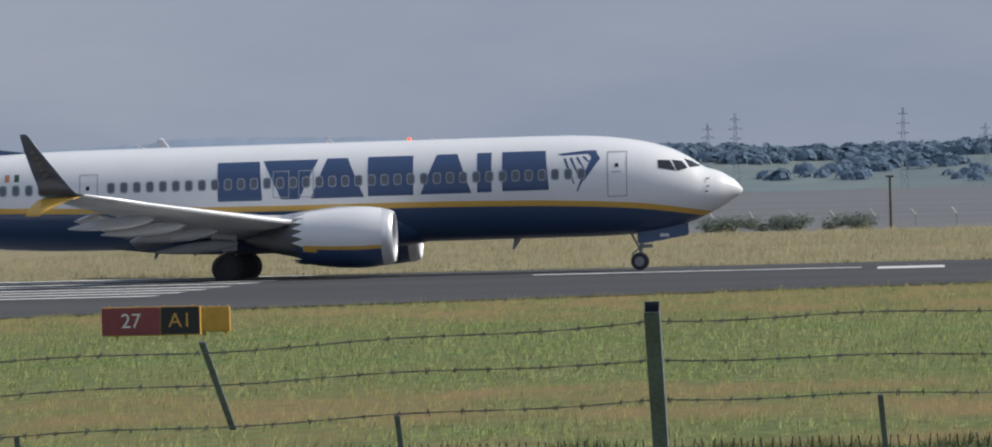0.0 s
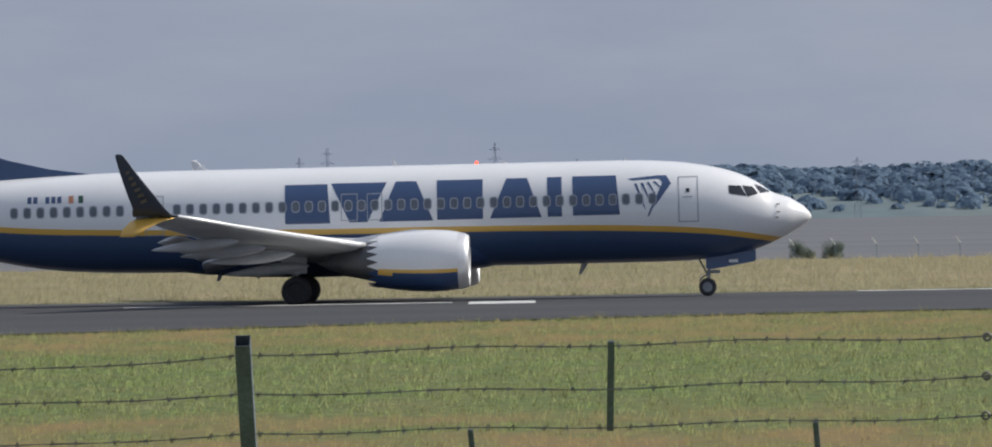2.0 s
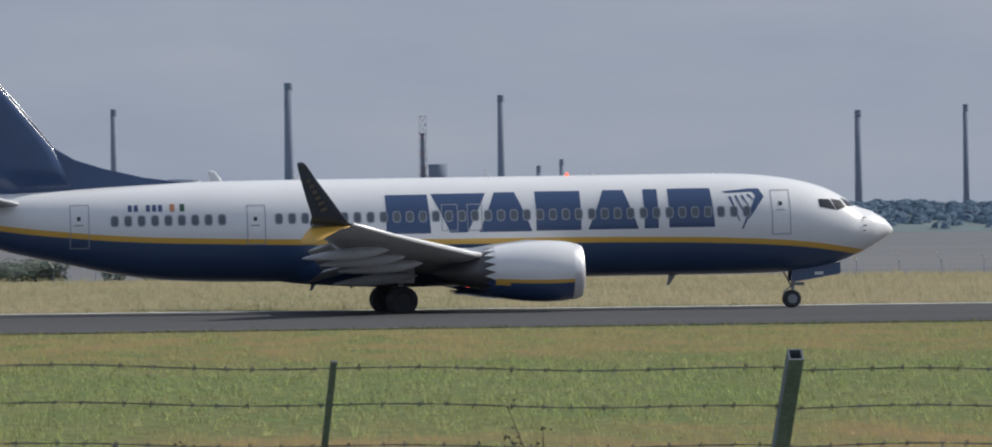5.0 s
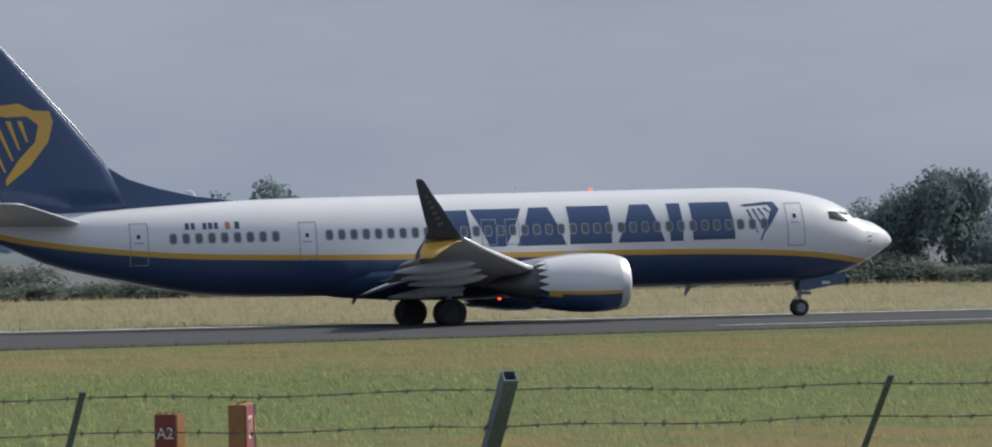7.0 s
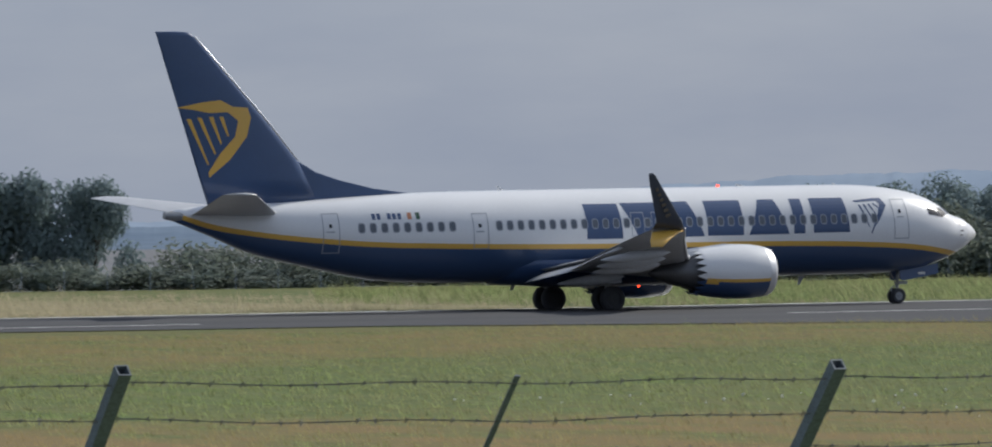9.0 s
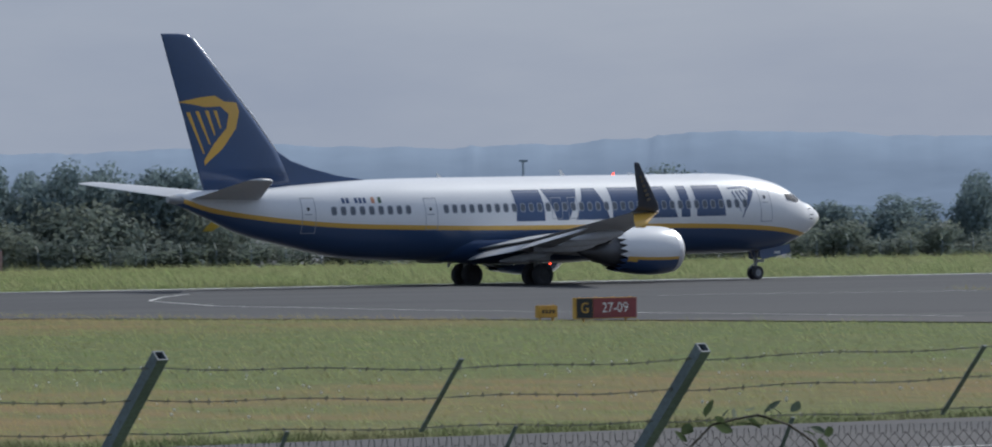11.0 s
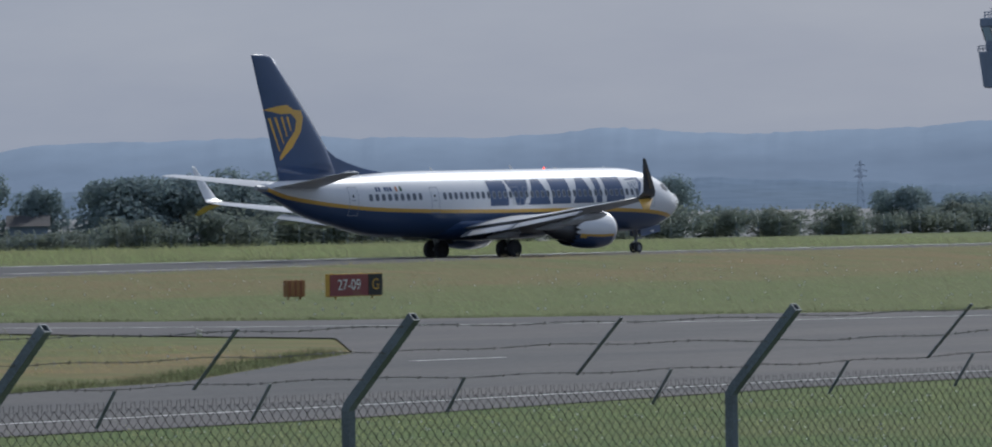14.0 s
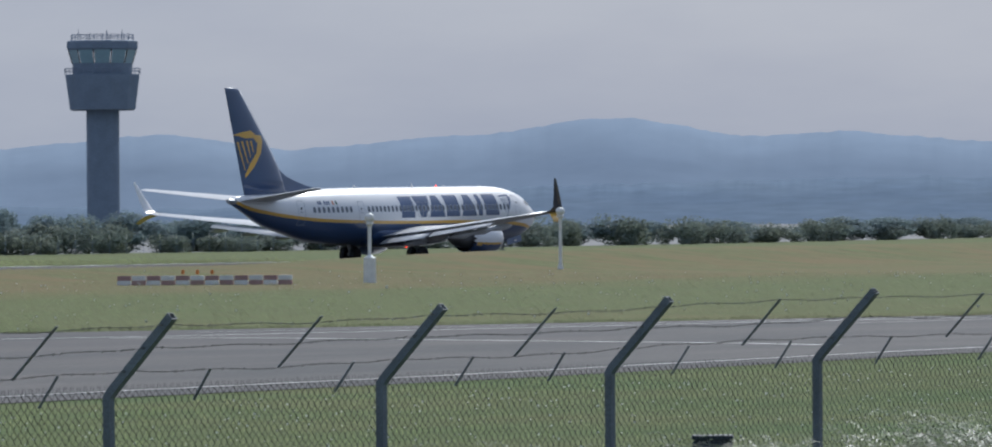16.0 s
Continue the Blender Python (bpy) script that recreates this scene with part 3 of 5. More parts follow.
        # registration bars and a flag
        for k in range(6):
            if k == 2:
                continue
            bm = bmesh.new()
            patch(bm, [(30.45 - 0.235 * k, 4.18), (30.29 - 0.235 * k, 4.18), (30.29 - 0.235 * k, 4.44), (30.45 - 0.235 * k, 4.44)], side, 1, 2)
            part("registration_bar", bm, NAVY, body)
        for k, c in enumerate((FLAG_ORANGE, WHITE, GREEN_F)):
            bm = bmesh.new()
            patch(bm, [(28.83 - 0.19 * k, 4.17), (28.64 - 0.19 * k, 4.17), (28.64 - 0.19 * k, 4.46), (28.83 - 0.19 * k, 4.46)], side, 1, 2)
            part("flag_stripe", bm, c, body)
        # wing
        bm = bmesh.new()
        rings = []
        for y, le, te, z, th in ((1.2, -9.6, -18.4, 1.82, 0.13), (1.9, -10.5, -18.4, 1.92, 0.13), (3.3, -11.8, -18.35, 2.06, 0.125), (5.0, -13.1, -18.3, 2.24, 0.12), (6.2, -13.75, -18.35, 2.37, 0.115), (9.0, -15.25, -19.1, 2.68, 0.11), (13.0, -17.4, -20.1, 3.12, 0.10), (16.75, -19.3, -20.9, 3.55, 0.095)):
            rings.append([(le + px, side * y, z + pz) for px, pz in airfoil(le - te, th)])
        loft(bm, rings)
        wing = part("wing", bm, WINGGREY, jet, "grey metal wing", smooth=True)
        bm = bmesh.new()
        rings = []
        for y, le, z, r in ((3.3, -11.8, 2.1, 0.1), (5.6, -13.45, 2.34, 0.09), (9.0, -15.25, 2.7, 0.08), (13, -17.4, 3.14, 0.06), (16.75, -19.3, 3.57, 0.045)):
            rings.append([(le + 0.03 + r * math.cos(a), side * y, z + r * 1.3 * math.sin(a)) for a in [2 * math.pi * i / 12 for i in range(12)]])
        loft(bm, rings)
        part("leading_edge", bm, SILVER, wing, "bright bare-metal leading edge", smooth=True)
        # flaps let down a little
        for y0, y1, x0, x1, z0, z1, c0, c1 in ((2.0, 5.6, -18.0, -18.0, 1.62, 2.0, 1.5, 1.35), (6.0, 11.8, -18.1, -19.6, 2.05, 2.72, 1.25, 0.9)):
            bm = bmesh.new()
            rings = []
            for y, x, z, c in ((y0, x0, z0, c0), (y1, x1, z1, c1)):
                rr = Matrix.Rotation(radians(16), 3, "Y").inverted()
                rings.append([tuple(rr @ Vector((px, 0, pz)) + Vector((x, side * y, z + 0.12))) for px, pz in airfoil(c, 0.14)])
            loft(bm, rings)
            part("flap", bm, WINGGREY, wing, "extended trailing-edge flap", smooth=True)
        # flap-track fairings
        for y, x, z in ((3.4, -16.6, 1.55), (7.4, -16.9, 2.05), (9.6, -17.8, 2.32), (11.8, -18.7, 2.6)):
            bm = bmesh.new()
            rings = [[(x + 1.3 - u * 3.3, side * y + 0.17 * s * math.cos(a), z - 0.28 * u + 0.24 * s * math.sin(a)) for a in [2 * math.pi * i / 12 for i in range(12)]] for u, s in ((0, 0.05), (0.1, 0.6), (0.3, 1), (0.55, 0.95), (0.8, 0.6), (0.95, 0.25), (1, 0.05))]
            loft(bm, rings)
            part("flap_fairing", bm, WINGGREY, wing, "pointed flap-track fairing", smooth=True)
        # split winglet
        bm = bmesh.new()
        rings = []
        for y, x, z, c in ((16.75, -19.3, 3.58, 1.6), (17.1, -19.52, 3.66, 1.4), (17.33, -19.72, 3.9, 1.16), (17.51, -20.2, 4.55, 0.9), (17.67, -20.77, 5.3, 0.55), (17.76, -21.1, 5.78, 0.33), (17.78, -21.22, 5.88, 0.2)):
            k = min(1.0, max(0.0, (z - 3.6) / 0.4))
            rings.append([(x + px, side * (y - pz * k), z + pz * (1 - k)) for px, pz in airfoil(c, 0.1)])
        loft(bm, rings)
        wl_ = part("winglet", bm, [WINGLET, WHITE], wing, "upswept winglet, dark grey outside and white inside", smooth=True)
        for p in wl_.data.polygons:
            p.material_index = 1 if p.normal.y * side < -0.3 and p.center.z > 3.75 else 0
        bm = bmesh.new()
        for k in range(6):
            z = 4.15 + 0.21 * k
            x = -20.43 - 0.112 * k
            y = 17.47 + 0.03 * k
            for v in box(bm, -0.12 + 0.01 * k, 0.12 - 0.01 * k, -0.012, 0.012, -0.06, 0.06):
                v.co = Matrix.Translation((x - 0.02, side * (y + 0.075), z)) @ Matrix.Rotation(radians(-20), 4, "Y") @ v.co
        part("winglet_bars", bm, GOLD, wl_)
        bm = bmesh.new()
        rings = []
        for y, x, z, c in ((16.85, -19.4, 3.5, 1.45), (17.1, -19.75, 3.42, 1.25), (17.45, -20.35, 3.14, 0.9), (17.7, -20.8, 2.86, 0.55)):
            rings.append([(x + px, side * (y + pz * 0.7), z + pz * 0.7) for px, pz in airfoil(c, 0.09)])
        loft(bm, rings)
        part("lower_winglet", bm, YELLOW, wing, "yellow down-turned wingtip blade", smooth=True)
        # engine
        cy, cz = side * 4.83, 1.62
        eng = part("engine_nacelle", (lambda b_: (loft(b_, [[(x, cy + r * math.cos(a), cz + dz + r * (0.98 if math.sin(a) > 0 else 0.94) * math.sin(a)) for a in [2 * math.pi * i / 48 for i in range(48)]] for x, r, dz in
                   ((-9.5, 1.15, 0), (-9.9, 1.21, 0), (-10.5, 1.24, 0), (-11.3, 1.2, 0), (-12.0, 1.12, 0.01), (-12.55, 1.03, 0.02))], caps=False), b_)[1])(bmesh.new()), [WHITE, YELLOW, NAVY], jet, "white engine cowl with navy underside", smooth=True)
        for p in eng.data.polygons:
            zc = p.center.z
            p.material_index = 0 if zc > cz - 0.3 else (1 if zc > cz - 0.46 else 2)
        bm = bmesh.new()   # lip and duct
        loft(bm, [[(x, cy + r * math.cos(a), cz + r * 0.96 * math.sin(a)) for a in [2 * math.pi * i / 40 for i in range(40)]] for x, r in ((-9.5, 1.155), (-9.25, 1.1), (-9.1, 1.02), (-9.07, 0.96), (-9.12, 0.9), (-9.3, 0.87), (-9.9, 0.87))], caps=False)
        part("inlet_lip", bm, SILVER, eng, "polished metal inlet lip", smooth=True)
        bm = bmesh.new()
        tube(bm, (-9.95, cy, cz), (-9.9, cy, cz), 0.88, n=32)
        fan = part("fan", bm, BLACK, eng, "dark fan disc")
        bm = bmesh.new()
        for k in range(18):
            a = 2 * math.pi * k / 18
            box(bm, -0.02, 0.02, -0.06, 0.06, 0.2, 0.84, Matrix.Translation((-9.85, cy, cz)) @ Matrix.Rotation(a, 4, "X") @ Matrix.Rotation(0.6, 4, "Z"))
        part("fan_blades", bm, GEAR, fan)
        bm = bmesh.new()
        tube(bm, (-9.85, cy, cz), (-9.4, cy, cz), 0.24, 0.02, 16)
        part("spinner", bm, BLACK, fan, smooth=True)
        for k in range(20):   # chevrons
            a0, a1 = 2 * math.pi * k / 20, 2 * math.pi * (k + 1) / 20
            bm = bmesh.new()
            am = (a0 + a1) / 2
            vs = [bm.verts.new((x, cy + r * math.cos(a), cz + 0.02 + r * 0.97 * math.sin(a))) for x, r, a in ((-12.53, 1.035, a0), (-12.53, 1.035, a1), (-12.98, 0.94, am), (-12.53, 0.99, a0), (-12.53, 0.99, a1), (-12.96, 0.92, am))]
            bm.faces.new(vs[:3])
            bm.faces.new(vs[3:])
            bm.faces.new((vs[0], vs[2], vs[5], vs[3]))
            bm.faces.new((vs[1], vs[2], vs[5], vs[4]))
            part("chevron", bm, WHITE if math.sin(am) > -0.32 else NAVY, eng)
        bm = bmesh.new()
        loft(bm, [[(x, cy + r * math.cos(a), cz + 0.02 + r * math.sin(a)) for a in [2 * math.pi * i / 32 for i in range(32)]] for x, r in ((-12.0, 0.9), (-12.6, 0.78), (-13.3, 0.62), (-13.9, 0.5), (-14.0, 0.42), (-14.6, 0.2), (-14.9, 0.04))])
        part("core_nozzle", bm, NOZZLE, eng, "dark metal core nozzle", smooth=True)
        bm = bmesh.new()
        loft(bm, [[(x, cy + w * k, z0 if k0 else z1) for k, k0 in ((-1, 1), (1, 1), (0.6, 0), (-0.6, 0))] for x, w, z0, z1 in ((-10.4, 0.05, 2.72, 2.82), (-11.2, 0.16, 2.6, 2.86), (-12.6, 0.2, 2.42, 2.7), (-14.2, 0.18, 2.1, 2.45), (-15.4, 0.08, 2.05, 2.3))])
        part("pylon", bm, WHITE, eng, "white engine pylon", smooth=False)
        # main gear
        gear = empty("main_gear", "", "", pose(-0.26, 0, 0))
        gear.parent = jet
        for dy in (-0.43, 0.43):
            wheel(gear, -15.6, side * 2.86 + dy, 0.565, 0.4)
        bm = bmesh.new()
        tube(bm, (-15.6, side * 2.86 - 0.5, 0.565), (-15.6, side * 2.86 + 0.5, 0.565), 0.09)
        tube(bm, (-15.6, side * 2.86, 0.5), (-15.7, side * 3.0, 2.1), 0.12)
        tube(bm, (-15.6, side * 2.86, 0.9), (-15.5, side * 1.6, 1.5), 0.07)
        part("leg", bm, GEAR, gear)
        bm = bmesh.new()
        box(bm, -16.15, -15.15, side * 3.3 - 0.03, side * 3.3 + 0.03, 1.25, 2.1, bevel=0.02)
        part("gear_door", bm, WINGGREY, gear)
        # tailplane
        bm = bmesh.new()
        rings = []
        for y, le, te, z in ((0.2, -30.1, -34.3, 4.5), (0.9, -30.6, -34.4, 4.58), (6.9, -34.15, -35.75, 5.3), (7.17, -34.5, -35.78, 5.33)):
            rings.append([(le + px, side * y, z + pz) for px, pz in airfoil(le - te, 0.09)])
        loft(bm, rings)
        part("tailplane", bm, WINGGREY, jet, "grey horizontal tailplane", smooth=True)
    # fin with its fillet
    bm = bmesh.new()
    rings = []
    for z, le, te, th in FIN:
        rings.append([(le + px, pz - 0.02 * 4 * (-px / (le - te)) * (1 + px / (le - te)) * (le - te), z) for px, pz in airfoil(le - te, th)])
    loft(bm, rings)
    fin = part("fin", bm, NAVY, jet, "tall navy fin with a yellow emblem", smooth=True)
    bm = bmesh.new()
    prof = [(-24.0, 5.3), (-25.6, 5.52), (-27.2, 5.9), (-28.3, 6.26), (-29.12, 6.75), (-29.6, 7.22)]
    rings = [[(x, -0.02 - 0.1 * min(1, i / 3), 5.0), (x, -0.012 - 0.012 * min(1, i / 4), z - 0.05), (x, 0, z), (x, 0.012 + 0.012 * min(1, i / 4), z - 0.05), (x, 0.02 + 0.1 * min(1, i / 3), 5.0)] for i, (x, z) in enumerate(prof)]
    loft(bm, rings)
    part("dorsal_fillet", bm, NAVY, fin, smooth=False)
    bm = bmesh.new()
    rings = [[(x + r * math.cos(a), 0.5 * r * math.sin(a), z) for a in [2 * math.pi * i / 10 for i in range(10)]] for x, z, r in ((-29.14, 6.75, 0.05), (-30.55, 8.5, 0.06), (-32.37, 10.5, 0.055), (-33.82, 12.1, 0.04))]
    loft(bm, rings)
    part("fin_leading_edge", bm, SILVER, fin, "bright metal leading edge", smooth=True)
    # yellow emblem on both sides: a bent wedge with bars
    wedge = [[(-34.75, 9.08), (-33.6, 9.3), (-33.3, 8.84), (-33.95, 8.98)], [(-33.6, 9.3), (-32.76, 9.39), (-32.44, 8.87), (-33.3, 8.84)], [(-32.76, 9.39), (-32.2, 9.1), (-31.98, 8.5), (-32.44, 8.87)], [(-32.2, 9.1), (-31.5, 9.05), (-31.37, 8.63), (-31.98, 8.5)],
             [(-31.98, 8.5), (-31.37, 8.63), (-31.59, 7.83), (-32.13, 7.83)], [(-32.13, 7.83), (-31.59, 7.83), (-32.36, 6.86), (-32.79, 7.13)], [(-32.79, 7.13), (-32.36, 6.86), (-33.3, 6.1), (-33.34, 6.33)]]
    wedge += [[(xt - 0.1, zt), (xt + 0.1, zt), (xb + 0.06, zb), (xb - 0.02, zb)] for xt, zt, xb, zb in ((-34.2, 8.6, -33.36, 6.64), (-33.72, 8.65, -33.05, 7.09), (-33.2, 8.68, -32.78, 7.52), (-32.74, 8.68, -32.46, 7.84))]
    for side in (-1, 1):
        for q in wedge:
            bm = bmesh.new()
            rows_ = []
            for j in range(5):
                v = j / 4
                rows_.append([])
                for i in range(5):
                    u = i / 4
                    x, z = [(1 - u) * (1 - v) * q[0][k] + u * (1 - v) * q[1][k] + u * v * q[2][k] + (1 - u) * v * q[3][k] for k in (0, 1)]
                    rows_[-1].append((x, side * (fin_half(x, z) + 0.012), z))
            loft(bm, rows_, close=False, caps=False)
            part("fin_emblem_piece", bm, YELLOW, fin)
    # nose gear
    gear = empty("nose_gear", "", "")
    gear.parent = jet
    for dy in (-0.19, 0.19):
        wheel(gear, 0.0, dy, 0.345, 0.2)
    bm = bmesh.new()
    tube(bm, (0, -0.3, 0.345), (0, 0.3, 0.345), 0.06)
    tube(bm, (0, 0, 0.3), (0.12, 0, 1.6), 0.075)
    tube(bm, (0.02, 0, 0.8), (-0.35, 0, 1.5), 0.035)
    tube(bm, (-0.05, 0, 0.42), (-0.32, 0, 0.62), 0.03)
    tube(bm, (-0.32, 0, 0.62), (-0.02, 0, 0.85), 0.03)
    box(bm, 0.08, 0.5, -0.12, 0.12, 0.86, 1.0)
    part("leg", bm, GEAR, gear)
    for side in (-1, 1):
        bm = bmesh.new()
        loft(bm, [[(x, side * 0.46 - 0.02, z0), (x, side * 0.46 + 0.02, z0), (x, side * 0.4 + 0.02, z1), (x, side * 0.4 - 0.02, z1)] for x, z0, z1 in ((-0.05, 1.08, 1.5), (0.1, 1.02, 1.5), (1.85, 1.3, 1.75), (1.9, 1.38, 1.8))])
        dr = part("nose_gear_door", bm, NAVY, gear, "navy nose-gear door")
        bm = bmesh.new()
        box(bm, 0.85, 1.2, side * 0.49 - 0.008, side * 0.49 + 0.008, 1.28, 1.4)
        part("code_bar", bm, SIGN_WHITE, dr)
    # antennas, drains, beacons
    for x, z0, z1, w in ((-4.75, 1.4, 0.95, 0.3), (-18.9, 1.5, 1.0, 0.3), (-17.4, 1.3, 1.05, 0.2), (-12.0, 5.3, 5.62, 0.28), (-7.6, 5.3, 5.44, 0.5), (-3.0, 5.3, 5.42, 0.2), (-19.5, 5.3, 5.55, 0.26)):
        bm = bmesh.new()
        loft(bm, [[(x + w / 2, 0.03, z0), (x + w / 2, -0.03, z0), (x - w / 2, -0.03, z0), (x - w / 2, 0.03, z0)], [(x - w * 0.5, 0.012, z1), (x - w * 0.5, -0.012, z1), (x - w * 0.85, -0.012, z1), (x - w * 0.85, 0.012, z1)]])
        part("antenna", bm, WHITE if z1 > 2 else GEAR, jet)
    for x, z in ((-8.9, 5.38), (-12.9, 1.07)):
        bm = bmesh.new()
        bmesh.ops.create_uvsphere(bm, u_segments=12, v_segments=8, radius=0.07, matrix=Matrix.Translation((x, 0, z)))
        part("beacon", bm, BEACON, jet, "glowing red beacon")
    for x, z in ((NOSE - 1.35, 3.5), (NOSE - 1.35, 3.2), (NOSE - 1.4, 3.0)):
        bm = bmesh.new()
        p = skin(NOSE - x, z)
        tube(bm, p, p + Vector((0.12, -0.06, 0)), 0.02)
        part("probe", bm, BLACK, jet)
    return jet


airliner = build_airliner()

# ---- fence ----
FX0, FY, FZ = -1.903, 24.074, 3.032
POST_DX = {0: (0.106, 0.126), 2: (0.11, 0.09), 1: (-0.141, 0.148), 3: (0.098, 0.063), 4: (-0.067, 0.061), 6: (0.022, -0.012), 7: (-0.081, -0.04), 8: (-0.058, -0.029), 9: (0.035, -0.049), 10: (-0.12, -0.054), 11: (0.226, -0.074), 12: (0.112, -0.05), 13: (0.129, -0.041), 14: (-0.049, -0.034), 15: (-0.212, -0.016)}
ARM = 0.48
LEAN = {0: -0.03, 1: -0.012}   # metres sideways for each metre down


def post_at(k):
    dx, dz = POST_DX.get(k, (0.0, 0.02 if k < 6 else -0.03))
    return FX0 + 3 * k + dx, FZ + dz


def build_fence():
    fence = empty("fence", "grey steel chain-link perimeter fence with cranked posts and barbed wire", "fence")
    ks = list(range(-3, 22))
    for k in ks:
        x, z = post_at(k)
        bm = bmesh.new()
        w = 0.031 if k == 1 else 0.027
        # hollow box section: an upright and an arm that leans to the outside
        lean = LEAN.get(k, 0.0)
        path = [(FY + ARM, -0.05), (FY + ARM, z - 0.5), (FY + ARM - 0.03, z - 0.46), (FY, z)]

        def sec(y, zz, n, h):
            xc = x + lean * (z - zz)
            return [(xc - h, y - n[0] * h, zz - n[1] * h), (xc + h, y - n[0] * h, zz - n[1] * h), (xc + h, y + n[0] * h, zz + n[1] * h), (xc - h, y + n[0] * h, zz + n[1] * h)]

        nn = [(1, 0), (0.95, 0.3), (0.8, 0.6), (0.7071, 0.7071)]
        rings = [sec(*p, n, w) for p, n in zip(path, nn)] 
        rim = 0.006 if k > 1 else 0.002
        rings += [sec(*path[3], nn[3], w - rim), sec(path[3][0] + 0.05, path[3][1] - 0.05, nn[3], w - rim)]
        loft(bm, rings)
        part("fence_post", bm, FENCE, fence, "box-section steel post with a cranked top")
    # three barbed wires with a little sag
    for j, fr in enumerate((0.89, 0.6, 0.3)):
        bm = bmesh.new()
        rnd = random.Random(j)
        for k in ks[:-1]:
            (xa, za), (xb, zb) = post_at(k), post_at(k + 1)
            n = 24
            sag = rnd.uniform(-0.012, 0.022)
            pts = []
            for i in range(n + 1):
                u = i / n
                s = sag * 4 * u * (1 - u) + 0.006 * math.sin(u * 17 + k)
                pts.append(Vector((xa + (xb - xa) * u, FY + ARM * (1 - fr), (za + (zb - za) * u) - 0.48 * (1 - fr) - s)))
            for ph in (0, math.pi):
                rings = []
                for i, p in enumerate(pts):
                    a0 = ph + i * 1.9
                    c = p + Vector((0, 0.0022 * math.cos(a0), 0.0022 * math.sin(a0)))
                    rings.append([c + Vector((0, 0.0016 * math.cos(a), 0.0016 * math.sin(a))) for a in (0, 2.09, 4.19)])
                loft(bm, rings, caps=False)
            for i in range(28):   # barbs
                u = (i + rnd.uniform(0.3, 0.7)) / 28
                a_, b_ = pts[int(u * n)], pts[min(n, int(u * n) + 1)]
                p = a_.lerp(b_, u * n - int(u * n))
                for s in (-1, 1):
                    d = Vector((rnd.uniform(-0.006, 0.006) + s * 0.003, rnd.uniform(-0.01, 0.01), s * rnd.uniform(0.008, 0.014)))
                    q = p + Vector((s * 0.004, 0, 0))
                    e = Vector((0.0019, 0, 0))
                    vs = [bm.verts.new(v) for v in (q - d - e, q - d + e, q + d + e, q + d - e)]
                    bm.faces.new(vs)
                vs = [bm.verts.new(p + Vector(v)) for v in ((-0.006, -0.004, -0.003), (0.006, -0.004, -0.003), (0.006, -0.004, 0.004), (-0.006, -0.004, 0.004))]
                bm.faces.new(vs)
        part("barbed_wire", bm, WIRE, fence, "rusty twisted barbed wire")
    # flat spacer bars between the posts: long ones on all wires, short ones under the lowest
    LONG = (-6.4, -3.39, -0.51, 2.57, 5.61, 8.68, 11.7, 14.75, 17.71, 20.69, 23.72, 26.61, 29.78, 33.07, 35.88, 38.65, 41.6, 44.56, 47.6, 50.6)
    SHORT = (-5.6, -4.11, -2.74, -1.02, 0.2, 1.82, 3.3, 4.8, 6.3, 7.9, 9.4, 10.9, 12.4, 14.0, 15.5, 17.0, 18.23, 19.8, 21.4, 22.97, 24.38, 26.0, 27.2, 28.79, 30.6, 32.26, 33.5, 35.1, 36.7, 38.12, 39.25, 40.87, 42.28, 43.73, 45.3, 46.8)
    rnd = random.Random(4)
    for xs_, f0, f1, w in ((LONG, 0.93, 0.26, 0.012), (SHORT, 0.29, -0.12, 0.01)):
        for x in xs_:
            k = math.floor((x - FX0) / 3)
            (xa, za), (xb, zb) = post_at(k), post_at(k + 1)
            z = za + (zb - za) * (x - xa) / (xb - xa)
            a = Vector((x, FY + ARM * (1 - f0), z - 0.48 * (1 - f0)))
            b = Vector((x + (0.06 if x == -3.39 else rnd.uniform(-0.02, 0.02)), FY + ARM * (1 - max(f1, 0)), z - 0.48 * (1 - f1)))
            d = b - a
            bm = bmesh.new()
            m = Matrix.Translation((a + b) / 2) @ d.to_track_quat("Z", "X").to_matrix().to_4x4()
            box(bm, -0.005, 0.005, -w, w, -d.length / 2, d.length / 2, m, bevel=0.002)
            part("spacer_bar", bm, FENCE, fence, "flat steel spacer bar")
    # eye bolts that strain the wires at one post
    x, z = post_at(1)
    for fr in (0.89, 0.6, 0.3):
        y, zz = FY + ARM * (1 - fr), z - 0.48 * (1 - fr)
        for s in (-1, 1):
            bm = bmesh.new()
            tube(bm, (x, y, zz), (x + s * 0.13 if s < 0 else x + 0.05, y, zz), 0.006, n=6)
            cx = x - 0.155 if s < 0 else x + 0.08
            rings = []
            for i in range(17):
                a = 2 * math.pi * i / 16
                rings.append([(cx + (0.013 + 0.004 * math.cos(b_)) * math.cos(a), y + 0.004 * math.sin(b_), zz + (0.013 + 0.004 * math.cos(b_)) * math.sin(a)) for b_ in (0, 1.57, 3.14, 4.71)])
            loft(bm, rings, caps=False)
            part("eye_bolt", bm, WIRE, fence, "galvanised eye bolt")
    # chain-link mesh
    verts, faces = [], []
    pitch, half, r = 0.07, 0.035, 0.0021
    x = FX0 - 9
    n = 0
    xe = FX0 + 3 * 20
